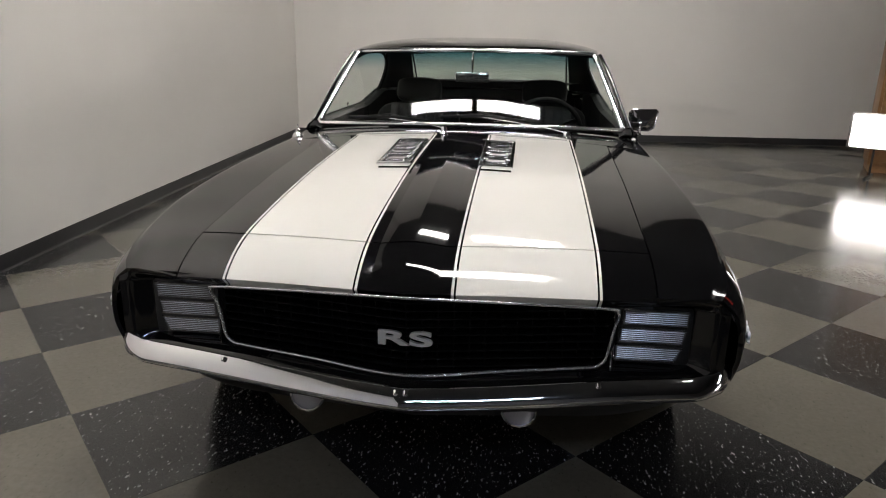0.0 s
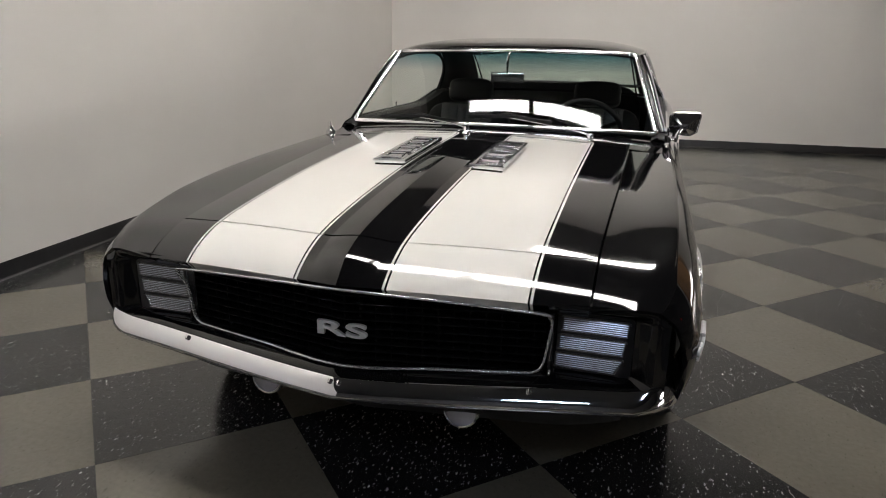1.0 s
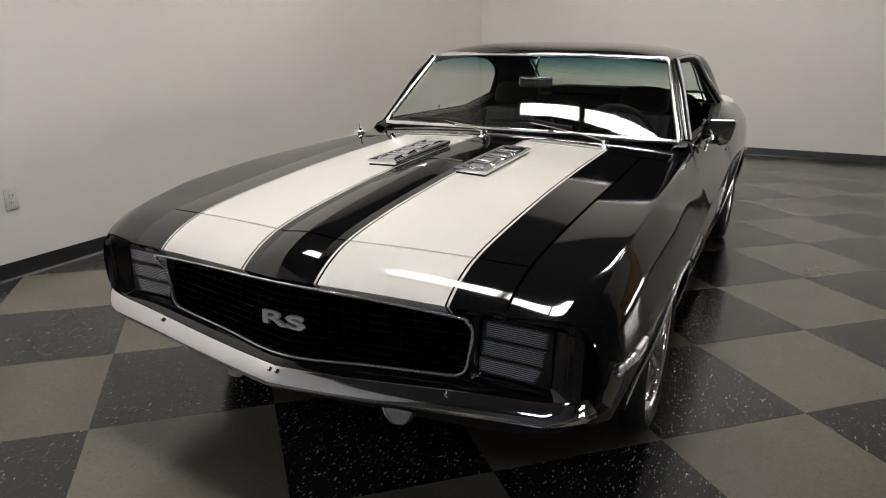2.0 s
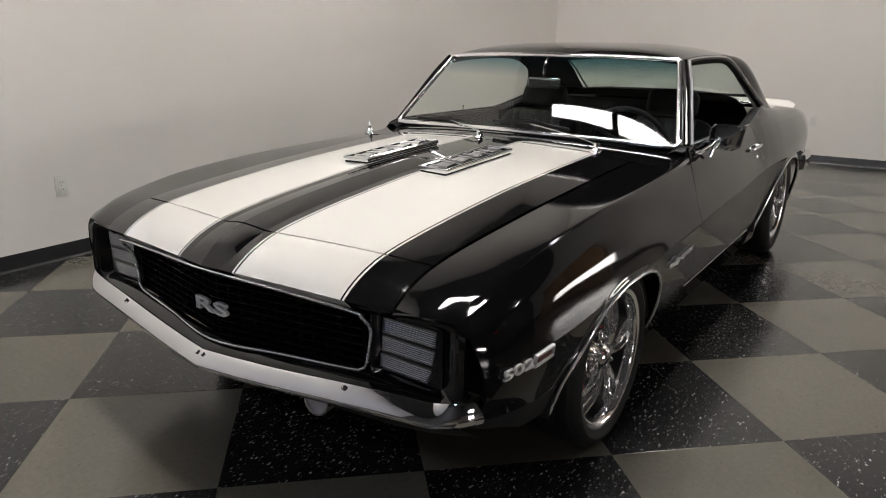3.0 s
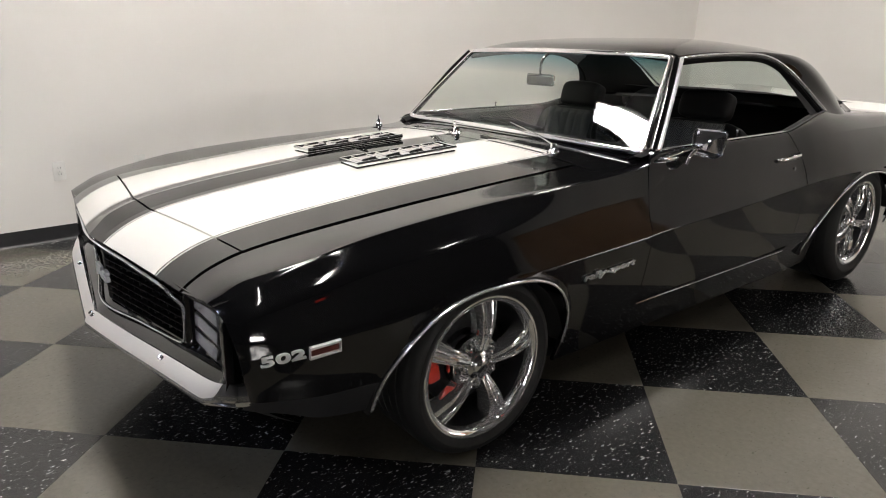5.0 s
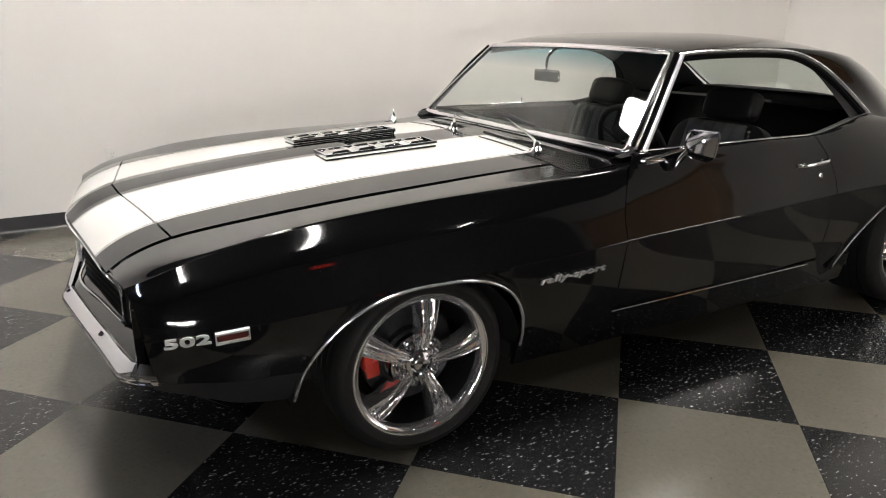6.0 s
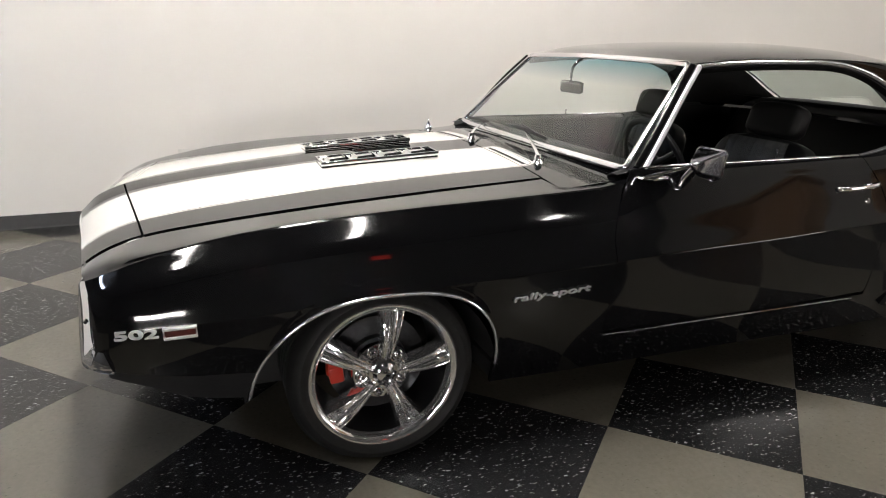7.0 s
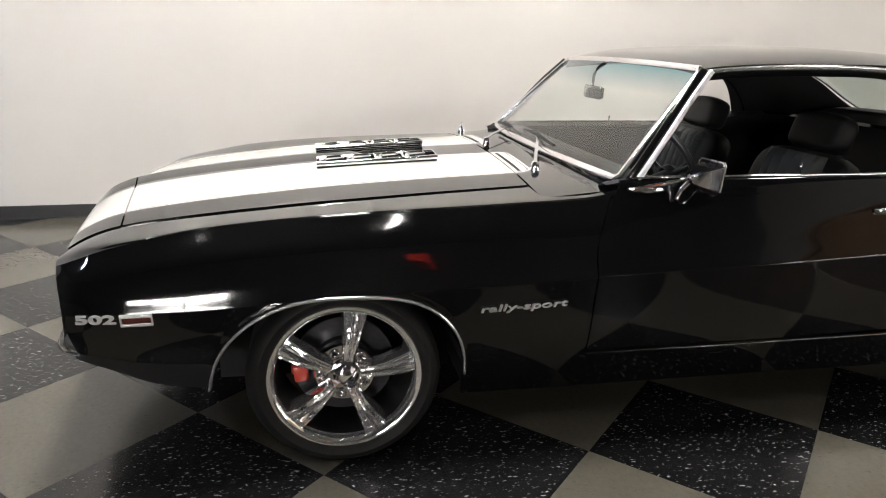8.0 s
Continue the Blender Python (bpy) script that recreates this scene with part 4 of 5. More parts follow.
# ---- wipers, aerial, inside mirror ----
for px, py, reach in ((0.455, 1.850, (0.075, 1.985, 0.908)), (-0.085, 1.812, (-0.37, 1.995, 0.892))):
    pz = top_z(px, py)
    arm = part("wiper", moved(lathe([(0.0, 0.030), (0.010, 0.029), (0.014, 0.020), (0.014, 0.008), (0.022, 0.0), (0.022, -0.01)], 24, "z"), pose(px, py, pz)), CHROME, car, "bright wiper arm with a black blade")
    tip = Vector(reach)
    part("wiper_arm", sweep(spline([(px, py, pz + 0.022), Vector((px, py, pz + 0.03)).lerp(tip, 0.3), tip], False, 8), slab(0.012, 0.005, 0.3)), CHROME_SOFT, arm)
    d = (tip - Vector((px, py, pz))).normalized()
    a, b = tip - Vector((0.20, -0.005, 0.002)), tip + Vector((0.19, 0.0, -0.012))
    part("wiper_blade", sweep([a, tip + Vector((0, -0.004, 0.006)), b], slab(0.008, 0.014, 0.3)), BLACK_TRIM, arm)
    part("blade_bridge", sweep([a.lerp(b, 0.25) + Vector((0, -0.006, 0.012)), tip + Vector((0, -0.008, 0.020)), a.lerp(b, 0.75) + Vector((0, -0.006, 0.012))], slab(0.006, 0.005, 0.3)), BLACK_TRIM, arm)
part("aerial_base", moved(lathe([(0.0, 0.055), (0.003, 0.054), (0.004, 0.035), (0.010, 0.030), (0.011, 0.020), (0.022, 0.010), (0.026, 0.0), (0.026, -0.01)], 24, "z"), pose(-0.775, 1.855, 0.812)), CHROME, car, "chrome aerial base without its mast")

inner = part("inside_mirror", merged(box(-0.085, 0.085, 2.225, 2.245, 1.052, 1.103, 0.012, 3)), CHROME_SOFT, car, "rear-view mirror on a curved stalk")
part("mirror_face", box(-0.078, 0.078, 2.2455, 2.2475, 1.057, 1.098), MIRROR, inner)
part("mirror_stalk", sweep(spline([(0, 2.30, 1.195), (0, 2.262, 1.185), (0, 2.235, 1.15), (0, 2.232, 1.085)], False, 8), ring(0.006)), CHROME, inner)

# ---- badges and marker lamps ----
def on_side(y, z, out, at, find):
    u = find(y, z)
    x = at(y, u)[0]
    return x + out


for side in (1, -1):
    def place(y, z, out=0.002, at=front_at, find=front_u):
        x0, x1 = on_side(y - 0.04, z, 0, at, find), on_side(y + 0.04, z, 0, at, find)
        yaw = math.degrees(math.atan2(x1 - x0, 0.08))
        xa, xb = on_side(y, z - 0.02, 0, at, find), on_side(y, z + 0.02, 0, at, find)
        lean = math.degrees(math.atan2(xa - xb, 0.04))
        m = pose(on_side(y, z, out, at, find), y, z, 0, 0, 90 - yaw) @ pose(0, 0, 0, 90 - lean)
        return m if side > 0 else Matrix.Diagonal((-1, 1, 1, 1)) @ m @ Matrix.Diagonal((-1, 1, 1, 1))

    lettering("502", 0.024, 0.006, BADGE, place(0.511, 0.520, 0.004) @ pose(0, 0, 0, 0, 0, 2 * side), car, "badge", "chrome number badge", 2.1, 0.0, 0.03)
    lettering("rally-sport", 0.022, 0.006, BADGE, place(1.70, 0.507, 0.006) @ pose(0, 0, 0, 0, 0, 2 * side), car, "badge", "chrome script badge", 2.0, 0.15)
    m = place(0.616, 0.519, 0.003) @ pose(0, 0, 0, 0, 0, 2 * side)
    marker = part("side_marker", moved(sweep([(-0.040, -0.013, 0), (0.040, -0.013, 0), (0.040, 0.013, 0), (-0.040, 0.013, 0)], slab(0.009, 0.012, 0.3), True), m), BADGE, car, "side marker lamp in a chrome frame")
    part("marker_lens", moved(box(-0.037, 0.037, -0.010, 0.010, -0.004, 0.002, 0.002), m), LENS_RED, marker, "dull red lens")

# ---- wheels ----
RIDGE = curve((0.0, 1.0), (0.10, 0.93), (0.34, 0.46), (0.52, 0.44), (0.68, 0.60), (0.80, 0.56), (1.0, 0.0))


def wheel(x_face, y, z, r_tyre, r_rim, width, turn):
    """A chrome five-spoke wheel with its tyre; x_face is the outer plane of the rim, side by its sign."""
    side = 1 if x_face > 0 else -1
    flip = (lambda p: p) if side > 0 else mirrored
    m = pose(abs(x_face), y, z)
    lipr = r_rim
    barrel = lathe([(lipr, -0.006), (lipr + 0.001, 0.0), (lipr - 0.003, 0.004), (lipr - 0.008, 0.004), (lipr - 0.021, -0.003), (lipr - 0.024, -0.008), (lipr - 0.026, -0.03)], 72)
    inner = lathe([(lipr - 0.026, -0.03), (lipr - 0.030, -0.075), (lipr - 0.034, -width + 0.02), (lipr - 0.01, -width)], 72)
    ob = part("wheel", flip(moved(barrel, m)), WHEEL_CHROME, car, "chrome five-spoke wheel with a polished lip", 40)
    part("barrel", flip(moved(inner, m)), BLACK_TRIM, ob, "dark inner barrel")
    depth = -0.040

    def spoke(k):
        a0 = radians(turn + 72 * k)

        def at(t, s):
            r = 0.048 + t * (lipr - 0.020 - 0.048)
            half = 0.018 + 0.027 * t - 0.002 * math.sin(math.pi * t)
            h = depth + 0.014 * (1 - t) ** 1.5 + 0.016 * math.sin(math.pi * min(t * 1.05, 1)) + (0.018 + 0.012 * t) * RIDGE(abs(s)) - 0.006 * t - 0.012 * eased(0.86, 1.0, abs(s))
            c, sn = math.cos(a0), math.sin(a0)
            q = half * s
            return h, r * c - q * sn, r * sn + q * c

        top = grid(at, steps(0, 1, 14), [-1.0, -0.92, -0.8, -0.72, -0.64, -0.54, -0.42, -0.3, -0.18, -0.07, 0.0, 0.07, 0.18, 0.3, 0.42, 0.54, 0.64, 0.72, 0.8, 0.92, 1.0], flip=True, lip=0.026, lip_dir=(-1, 0, 0))
        return top

    for k in range(5):
        part("spoke", flip(moved(spoke(k), m)), WHEEL_CHROME, ob, sharp=22)
    hub = lathe([(0.092, depth - 0.035), (0.093, depth - 0.006), (0.089, depth + 0.001), (0.046, depth + 0.004), (0.044, depth + 0.014)], 60)
    part("hub", flip(moved(hub, m)), CHROME, ob)
    cap = lathe([(0.0, depth + 0.030), (0.020, depth + 0.029), (0.026, depth + 0.025), (0.031, depth + 0.018), (0.036, depth + 0.016), (0.044, depth + 0.014), (0.045, depth)], 40)
    part("centre_cap", flip(moved(cap, m)), CHROME, ob, "chrome centre cap")
    for k in range(5):
        a = radians(turn + 36 + 72 * k)
        nut = lathe([(0.0, 0.022), (0.004, 0.021), (0.008, 0.016), (0.009, 0.004)], 6)
        lug_m = m @ pose(depth + 0.002, 0.068 * math.cos(a), 0.068 * math.sin(a))
        part("lug_seat", flip(moved(lathe([(0.009, 0.0035), (0.0125, 0.0035), (0.014, 0.006), (0.0165, 0.004), (0.017, -0.004)], 20), lug_m)), CHROME, ob)
        # flat disc: the dark of the lug hole is put into its black
        part("lug_dark_disc", flip(moved(lathe([(0.0, 0.0032), (0.013, 0.0032)], 20), lug_m)), BLACK_TRIM, ob)
        part("lug_nut", flip(moved(nut, lug_m)), CHROME, ob)
    t = r_tyre
    side_w = t - lipr
    tyre = [(lipr - 0.004, 0.0), (lipr + 0.004, 0.006), (lipr + 0.010, 0.0105), (lipr + 0.35 * side_w, 0.013), (lipr + 0.38 * side_w, 0.0142), (lipr + 0.42 * side_w, 0.0135), (lipr + 0.7 * side_w, 0.008), (t - 0.010, -0.006), (t - 0.003, -0.016)]
    tread = []
    n = 5
    w0, w1 = -0.018, -width + 0.01
    for i in range(n):
        a, b = w0 + (w1 - w0) * i / n, w0 + (w1 - w0) * (i + 1) / n
        tread += [(t, a - 0.002), (t, b + 0.005), (t - 0.006, b + 0.004), (t - 0.006, b)]
    tyre += tread + [(t - 0.010, -width - 0.004), (lipr, -width - 0.006)]
    part("tyre", flip(moved(lathe(tyre, 96), m)), RUBBER, ob, "low-profile black tyre", 60)
    disc = lathe([(0.155, -0.112), (0.155, -0.100), (0.095, -0.100), (0.090, -0.085), (0.060, -0.080), (0.0, -0.080)], 56)
    part("brake_disc", flip(moved(disc, m)), IRON, ob)
    arc = []
    for i in range(13):
        a = radians(152 + 26 * i / 12)
        arc.append(Vector((-0.094, 0.140 * math.cos(a), 0.140 * math.sin(a))))
    cal = sweep(arc, slab(0.042, 0.030, 0.3), up=(1, 0, 0))
    part("brake_caliper", flip(moved(merged(cal, box(-0.092, -0.076, -0.155, -0.110, -0.026, 0.026, 0.006)), m @ pose(0, 0, 0, 8))), RED, car, "red brake caliper", 30)
    return ob


FRONT_Y, REAR_Y = 1.170, 3.913
for sx in (1, -1):
    wheel(sx * 0.846, FRONT_Y, 0.289, 0.290, 0.232, 0.215, 80)
    wheel(sx * 0.836, REAR_Y, 0.330, 0.330, 0.237, 0.265, 60)

# wheel wells and underbody
for spec, x_in in ((FRONT_ARCH, 0.50), (REAR_ARCH, 0.50)):
    def well(a, x, spec=spec):
        y = spec[0] - (spec[1] + 0.012) * math.cos(a)
        z = spec[2] - 0.06 + (spec[3] + 0.012 - spec[2] + 0.06) * abs(math.sin(a)) ** 0.75
        return x - 0.02, y, max(z, 0.36 if y > 4 else 0.26)

    piece = grid(well, steps(0, math.pi, 30), steps(x_in, 0.852, 4))
    wall_in = grid(lambda a, w, spec=spec: (x_in, spec[0] - (spec[1] + 0.012) * math.cos(a), spec[2] - 0.06 + w * (spec[3] + 0.072 - spec[2]) * abs(math.sin(a)) ** 0.75), steps(0, math.pi, 30), steps(0, 1, 2))
    both("wheel_well", merged(piece, wall_in), UNDER)
part("chassis", box(-0.76, 0.76, 1.55, 3.46, 0.17, 0.24, 0.02), UNDER, car, "black underbody")
part("front_subframe", box(-0.49, 0.49, 0.62, 1.55, 0.20, 0.42, 0.03), UNDER, car)
part("fuel_tank", box(-0.49, 0.49, 3.4, 4.85, 0.24, 0.45, 0.03), UNDER, car)
part("radiator_support", box(-0.62, 0.62, 0.53, 0.56, 0.32, 0.62), UNDER, car)
part("firewall", box(-0.6, 0.6, 1.90, 1.93, 0.3, 0.82), UNDER, car)
part("axle", merged(moved(lathe([(0.03, -0.7), (0.03, 0.7)], 16), pose(0, FRONT_Y, 0.297)), moved(lathe([(0.04, -0.7), (0.04, 0.7)], 16), pose(0, REAR_Y, 0.330))), UNDER, car)

# ---- cabin ----
part("cabin_floor", merged(box(-0.78, 0.78, 1.93, 3.5, 0.24, 0.30), box(-0.10, 0.10, 1.95, 3.3, 0.30, 0.45, 0.04)), CARPET, car)
part("headliner", grid(lambda a, y: tuple(Vector(roof_point(a * 0.985, y)) - Vector((0, 0, 0.024))), steps(-1, 1, 20), steps(2.33, 3.56, 16), flip=True), HEADLINER, car)
both("pillar_lining", grid(lambda s, t: tuple(sail(s, t) - Vector((0.018, 0, 0.006))), steps(0.06, 1, 16), steps(-0.16, 0.98, 10)), HEADLINER)


def dash_point(a, k):
    prof = ((1.985, 0.862), (2.06, 0.868), (2.14, 0.862), (2.20, 0.842), (2.235, 0.80), (2.25, 0.74), (2.24, 0.66), (2.20, 0.58), (2.05, 0.52))
    i = min(int(k), 7)
    t = k - i
    y = prof[i][0] + (prof[i + 1][0] - prof[i][0]) * t
    z = prof[i][1] + (prof[i + 1][1] - prof[i][1]) * t
    return 0.74 * a, y + 0.07 * a * a * (1 - k / 8), z - 0.012 * a * a


dash = part("dashboard", grid(dash_point, steps(-1, 1, 24), steps(0, 8, 32), flip=False), VINYL, car, "black padded dashboard")
for cx in (0.26, 0.49):
    part("gauge", moved(lathe([(0.072, 0.01), (0.072, -0.012), (0.064, -0.012), (0.060, 0.0), (0.0, 0.0)], 32, "y"), pose(cx, 2.245, 0.745, -10) @ Matrix.Diagonal((1, -1, 1, 1))), CHROME_SOFT, dash)
part("glovebox_trim", box(-0.60, -0.12, 2.246, 2.252, 0.70, 0.72, 0.002), CHROME_SOFT, dash)
hub_m = pose(0.375, 2.42, 0.800, -68)
wheel_ring = part("steering_wheel", moved(sweep([(0.185 * math.cos(2 * math.pi * i / 48), 0.185 * math.sin(2 * math.pi * i / 48), 0) for i in range(48)], ring(0.013, 10), True), hub_m @ pose(0, 0, 0)), VINYL, car, "black three-spoke steering wheel")
for a in (90, 205, 335):
    part("wheel_spoke", moved(sweep([(0, 0, -0.02), (0.18 * math.cos(radians(a)), 0.18 * math.sin(radians(a)), 0)], slab(0.026, 0.006)), hub_m), CHROME_SOFT, wheel_ring)
part("horn_button", moved(lathe([(0, 0.02), (0.03, 0.018), (0.045, 0.0), (0.045, -0.03)], 32, "z"), hub_m), VINYL, wheel_ring)
part("steering_column", moved(lathe([(0.035, -0.35), (0.03, -0.02)], 20, "z"), hub_m), VINYL, wheel_ring)


def cushion(w, d, h, puff=0.3, seg=10):
    """A soft padded block, centred on its base."""
    bm = bmesh.new()
    bmesh.ops.create_cube(bm, size=1.0)
    bmesh.ops.subdivide_edges(bm, edges=bm.edges[:], cuts=seg, use_grid_fill=True)
    for q in bm.verts:
        p = q.co * 2
        l = max(abs(p.x), abs(p.y), abs(p.z))
        ex = 5.0
        n = (abs(p.x) ** ex + abs(p.y) ** ex + abs(p.z) ** ex) ** (1 / ex)
        q.co = p / n * l
        q.co.x *= w / 2
        q.co.y *= d / 2
        q.co.z = (q.co.z + 1) * h / 2
        bulge = puff * 0.04 * (1 - min(1, (2 * q.co.x / w) ** 2)) * (1 - min(1, (2 * q.co.y / d) ** 2))
        q.co.z += bulge * (q.co.z / h)
    return taken(bm)


def channels(w, h, n, thick):
    """Vertical stitched channels of a seat insert, in x and z."""
    def at(a, b):
        x = (a - 0.5) * w
        return x, -thick * (0.55 + 0.45 * abs(math.sin(math.pi * n * a)) ** 0.5) * min(1, 12 * a, 12 * (1 - a), 14 * b, 14 * (1 - b)) ** 0.5, b * h

    return grid(at, steps(0, 1, n * 8), steps(0, 1, 14))


def bucket_seat(x, back=0.0):
    base = part("front_seat", moved(cushion(0.52, 0.54, 0.17), pose(x, 2.74 + back, 0.33, 6)), VINYL, car, "black bucket seat with grey woven inserts and headrest")
    back_m = pose(x, 2.96 + back, 0.42, -16)
    part("seat_back", moved(cushion(0.52, 0.14, 0.48), back_m), VINYL, base)
    part("back_insert", moved(channels(0.32, 0.42, 6, 0.022), back_m @ pose(0, -0.066, 0.05)), WOVEN, base, "grey woven cloth insert")
    part("cushion_insert", moved(channels(0.32, 0.42, 6, 0.022), pose(x, 2.52 + back, 0.505, 90 + 6)), WOVEN, base, "grey woven cloth insert")
    part("headrest", moved(cushion(0.27, 0.10, 0.135), back_m @ pose(0, 0.0, 0.495)), VINYL, base)
    for d in (-0.05, 0.05):
        part("headrest_post", moved(lathe([(0.006, 0.42), (0.006, 0.53)], 10, "z"), back_m @ pose(d, 0, 0)), CHROME_SOFT, base)


bucket_seat(0.38, -0.09)
bucket_seat(-0.38, -0.12)
rear = part("rear_seat", moved(cushion(1.24, 0.45, 0.18), pose(0, 3.42, 0.36, 6)), VINYL, car, "black rear bench seat with woven inserts")
part("seat_back", moved(cushion(1.24, 0.14, 0.575), pose(0, 3.62, 0.44, -18)), VINYL, rear)
for x in (-0.30, 0.30):
    part("back_pad", moved(channels(0.42, 0.30, 8, 0.014), pose(x, 3.66, 0.44, -18) @ pose(0, -0.066, 0.08)), VINYL, rear)
part("parcel_shelf", grid(lambda x, y: (x, y, 0.992 - 0.10 * (y - 3.74)), steps(-0.64, 0.64, 8), steps(3.72, 4.09, 6)), VINYL, car)


def lining(y0, y1):
    def at(y, w):
        x, z = rear_at(y, 0.0)
        prof = ((x + 0.002, z - 0.004), (x - 0.03, z - 0.001), (x - 0.055, z - 0.015), (x - 0.06, z - 0.12), (x - 0.075, z - 0.30), (x - 0.06, 0.30))
        i = min(int(w), 4)
        t = w - i
        return prof[i][0] + (prof[i + 1][0] - prof[i][0]) * t, y, prof[i][1] + (prof[i + 1][1] - prof[i][1]) * t

    return grid(at, steps(y0, y1, 14), steps(0, 5, 20), flip=False)


both("door_lining", lining(1.98, 3.03), VINYL)
both("quarter_lining", lining(3.04, 3.75), VINYL)

# ---- things on the walls ----
def outlet(m):
    ob = part("wall_outlet", moved(box(-0.036, 0.036, -0.006, 0, -0.058, 0.058, 0.002), m), OUTLET)
    tagged(ob, "white duplex power outlet plate on the wall", "outlet", "wall outlets")
    for dz in (-0.02, 0.02):
        sock = part("socket", moved(box(-0.017, 0.017, -0.0085, -0.005, dz - 0.014, dz + 0.014, 0.002), m), OUTLET, ob)
        part("slot", moved(merged(box(-0.008, -0.006, -0.0092, -0.008, dz - 0.004, dz + 0.006), box(0.006, 0.008, -0.0092, -0.008, dz - 0.004, dz + 0.006)), m), SLOT, sock)
    part("screw", moved(lathe([(0, -0.0075), (0.003, -0.007), (0.003, -0.005)], 10, "y"), m), TUBE_END, ob)
    return ob


for y in (0.62, 1.10):
    outlet(ROOM @ pose(0, y, 0.43, 0, 0, 90))
outlet(ROOM @ pose(3.16, BACK, 0.49))
outlet(ROOM @ pose(3.34, BACK, 0.49))

# ---- light banks: rows of fluorescent tubes ----
def light_bank(m, label, n=6, length=1.2, pitch=0.09, group="ceiling light banks", glow=None):
    """A shallow white tray that holds a row of bare tubes; it faces -z."""
    w = n * pitch
    ob = part("light_bank", moved(merged(box(-length / 2 - 0.03, length / 2 + 0.03, -w / 2 - 0.02, w / 2 + 0.02, 0.05, 0.075, 0.004)), m), TUBE_END)
    tagged(ob, label, "light fixture", group)
    for i in range(n):
        y = -w / 2 + pitch * (i + 0.5)
        part("tube", moved(lathe([(0.0, -length / 2), (0.030, -length / 2), (0.036, -length / 2 + 0.012), (0.036, length / 2 - 0.012), (0.030, length / 2), (0.0, length / 2)], 16), m @ pose(0, y, 0)), glow or TUBE_GLOW, ob)
    for s in (-1, 1):
        part("end_cap", moved(box(s * (length / 2 + 0.015) - 0.012, s * (length / 2 + 0.015) + 0.012, -w / 2, w / 2, -0.02, 0.05, 0.003), m), TUBE_END, ob)
    return ob


for lx, ly, n, length in ((-0.87, 1.08, 6, 1.22), (0.46, 1.08, 6, 1.22), (0.55, 5.55, 6, 1.22), (3.15, -0.75, 2, 0.60), (4.25, 1.92, 2, 0.66), (7.0, 6.0, 1, 0.60)):
    light_bank(pose(lx, ly, CEILING - 0.10), "bank of bare fluorescent tubes under the ceiling", n, length, 0.085)


# added bank: stands in for an unknown bluish source south of the car
light_bank(pose(1.0, -4.7, CEILING - 0.10), "unseen bank of cool white tubes added for bluish reflections", 6, 1.22, 0.085, glow=COOL_GLOW)


def standing_bank(x, y, yaw, label, low=0.31):
    m = pose(x, y, low + 0.16, 90, 0, yaw) @ pose(0, 0, 0, 180)
    bank = light_bank(m, label, 5, 1.22, 0.064, "standing lights", STAND_GLOW)
    for dx in (-0.40, 0.40):
        part("leg", moved(sweep([(dx, -0.10, 0.09), (dx, low + 0.16, 0.09)], slab(0.02, 0.02)), m), BLACK_TRIM, bank)
        part("leg_foot", moved(box(dx - 0.012, dx + 0.012, low + 0.14, low + 0.16, -0.14, 0.24, 0.004), m), BLACK_TRIM, bank)
    return bank


standing_bank(4.10, 5.85, -35, "glowing bank of fluorescent tubes standing on thin legs")


def light_panel(x, y, yaw, low, w, h):
    """A flat diffused light in a thin frame, standing on two legs; it faces -y before its turn."""
    m = pose(x, y, 0, 0, 0, yaw)
    ob = part("studio_light", moved(box(-w / 2, w / 2, 0.0, 0.05, low, low + h, 0.004), m), BLACK_TRIM)
    tagged(ob, "glowing flat studio light standing on thin black legs", "light fixture", "standing studio lights")
    part("diffuser", moved(box(-w / 2 + 0.02, w / 2 - 0.02, -0.006, -0.001, low + 0.02, low + h - 0.02), m), PANEL_GLOW, ob)
    for dx in (-w / 3, w / 3):
        part("leg", moved(sweep([(dx, 0.03, 0), (dx, 0.03, low + 0.1)], slab(0.02, 0.02)), m), BLACK_TRIM, ob)
        part("leg_foot", moved(box(dx - 0.012, dx + 0.012, -0.20, 0.26, 0, 0.02, 0.004), m), BLACK_TRIM, ob)
    return ob


for px, py in ((7.60, -2.05), (7.76, -1.40), (7.90, -0.75)):
    light_panel(px, py, -104, 0.70, 0.64, 0.36)

# tall wooden cabinet behind the standing light
cabinet = thing("wooden_cabinet", (4.8, 6.45, 0), "tall brown varnished wooden cabinet standing on the floor", "cabinet")
wood_m = pose(4.8, 6.45, 0, 0, 0, -20)
part("body", moved(box(-0.82, 0.82, -0.28, 0.28, 0.08, 2.30, 0.012, 3), wood_m), WOOD, cabinet)
part("plinth", moved(box(-0.80, 0.80, -0.26, 0.26, 0.0, 0.08), wood_m), WOOD, cabinet)
part("top", moved(box(-0.86, 0.86, -0.32, 0.32, 2.30, 2.35, 0.012), wood_m), WOOD, cabinet)
for x in (-0.405, 0.405):
    leaf = part("cabinet_door", moved(box(x - 0.385, x + 0.385, -0.302, -0.282, 0.12, 2.26, 0.006), wood_m), WOOD, cabinet)
    part("panel", moved(box(x - 0.29, x + 0.29, -0.314, -0.304, 0.24, 2.14, 0.005), wood_m), WOOD, leaf)

# a lit red sign high on the dark far wall
sign_m = ROOM @ pose(RIGHT, 2.45, 3.35)
sign = part("wall_sign", moved(box(-0.06, 0, -0.24, 0.24, -0.32, 0.32, 0.006), sign_m), BLACK_TRIM)
tagged(sign, "glowing plain red sign board on the dark far wall", "sign")
part("sign_face", moved(box(-0.066, -0.061, -0.21, 0.21, -0.29, 0.29), sign_m), SIGN_GLOW, sign)

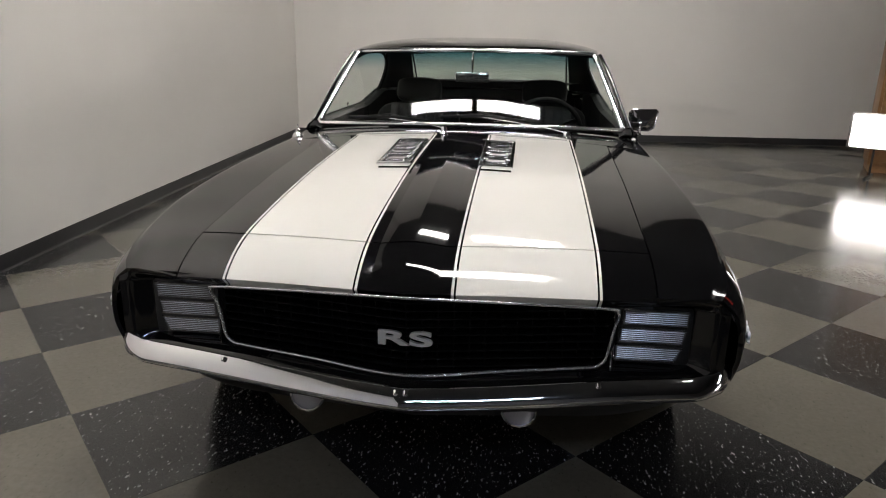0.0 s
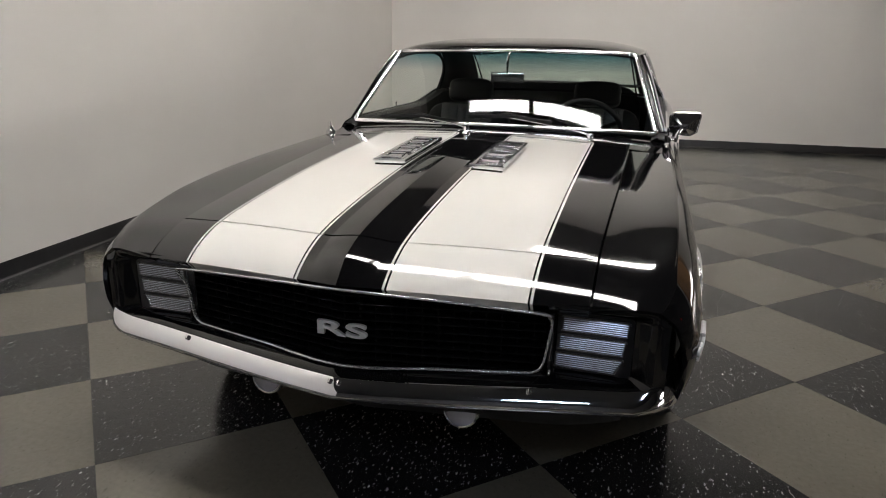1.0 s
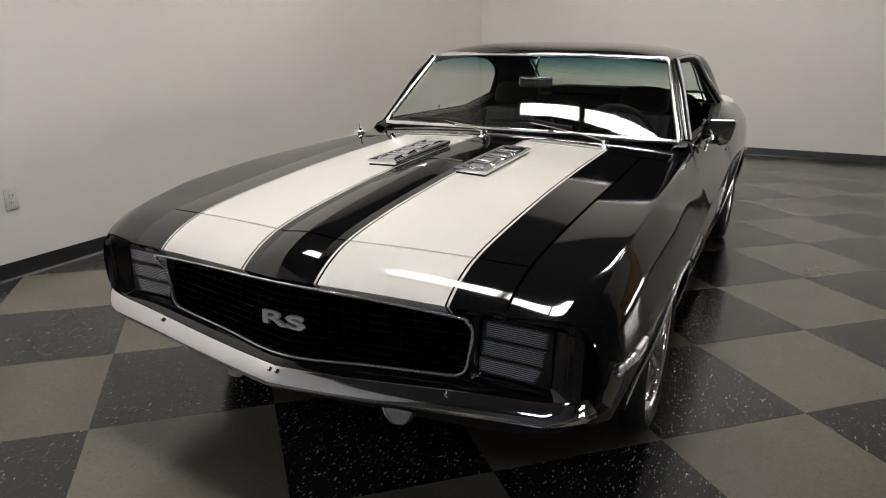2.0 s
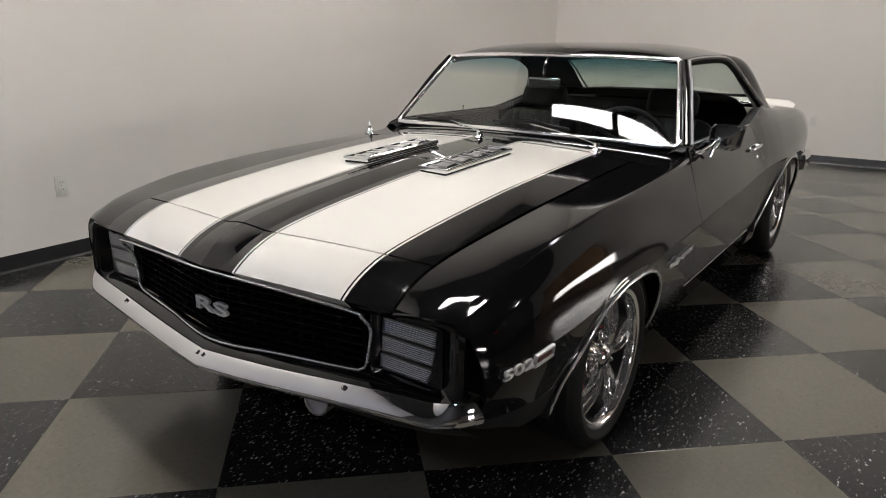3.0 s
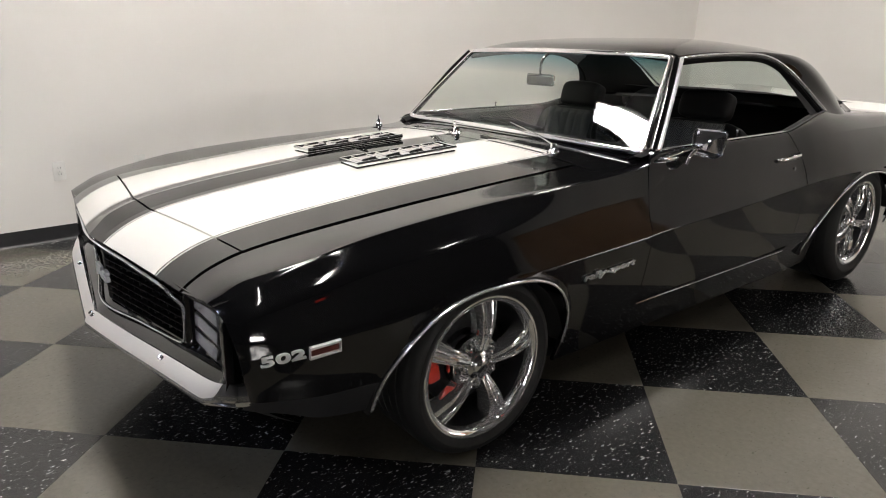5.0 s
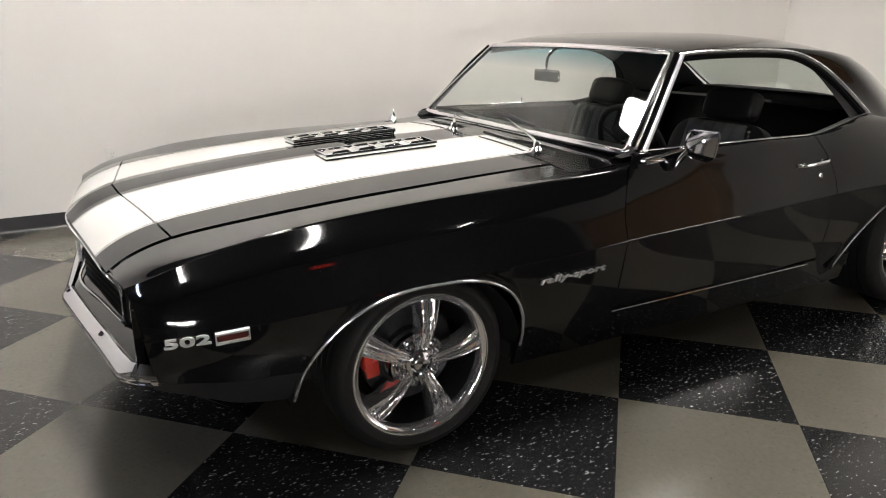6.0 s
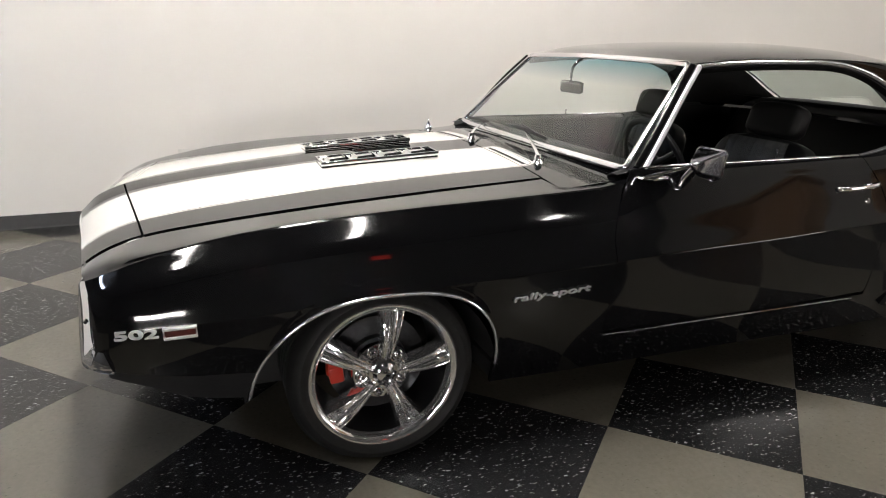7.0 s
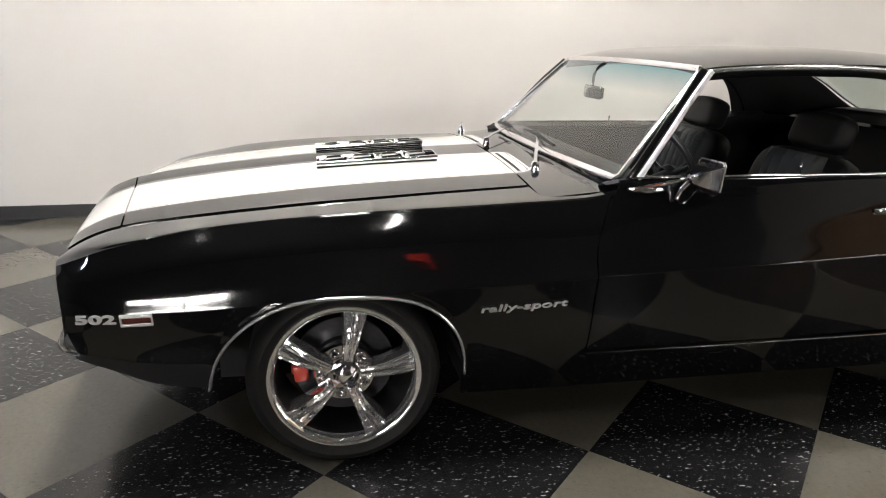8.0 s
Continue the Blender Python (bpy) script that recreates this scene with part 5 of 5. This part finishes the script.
# ---- floor tiles ----
HALF = 0.4235
ORIGIN = (0.903, 1.945)
SIDE = HALF * math.sqrt(2)


def tile_mesh(name, mat):
    s, e = SIDE / 2 - 0.0004, 0.0012
    v = [(-s, -s, -0.0045), (s, -s, -0.0045), (s, s, -0.0045), (-s, s, -0.0045), (-s, -s, -0.0002), (s, -s, -0.0002), (s, s, -0.0002), (-s, s, -0.0002)]
    v += [(x * (s - e), y * (s - e), 0.0) for x, y in ((-1, -1), (1, -1), (1, 1), (-1, 1))]
    f = [(0, 1, 5, 4), (1, 2, 6, 5), (2, 3, 7, 6), (3, 0, 4, 7), (4, 5, 9, 8), (5, 6, 10, 9), (6, 7, 11, 10), (7, 4, 8, 11), (8, 9, 10, 11)]
    me = bpy.data.meshes.new(name)
    me.from_pydata(v, [], f)
    me.materials.append(mat)
    return me


tile_black, tile_olive = tile_mesh("tile_black", TILE_BLACK), tile_mesh("tile_olive", TILE_OLIVE)
inside = ROOM.inverted()
far = {0: [], 1: []}
for i in range(-24, 30):
    for j in range(-24, 30):
        cx = ORIGIN[0] + HALF * ((i + 0.5) - (j + 0.5))
        cy = ORIGIN[1] + HALF * ((i + 0.5) + (j + 0.5))
        r = inside @ Vector((cx, cy, 0))
        if not (-0.35 < r.x < RIGHT + 0.35 and FRONT - 0.35 < r.y < BACK + 0.35):
            continue
        m = pose(cx, cy, 0, 0, 0, 45 + 90 * ((i * 7 + j * 3) % 4))
        black = (i + j) % 2 == 0
        if -3.2 < cx < 4.2 and -0.6 < cy < 8.9:
            ob = new("tile", tile_black if black else tile_olive)
            ob.parent = floor
            ob.matrix_basis = m
        else:
            far[1 if black else 0].append((cx, cy))
for black, name in ((1, "black_tiles"), (0, "olive_tiles")):
    base = tile_black if black else tile_olive
    verts = [tuple(q.co) for q in base.vertices]
    faces = [tuple(p.vertices) for p in base.polygons]
    pieces = [moved((verts, faces), pose(cx, cy, 0, 0, 0, 45)) for cx, cy in far[black]]
    ob = part(name, merged(*pieces), TILE_BLACK if black else TILE_OLIVE, floor, sharp=20)
    ob["kind"] = "stuff"
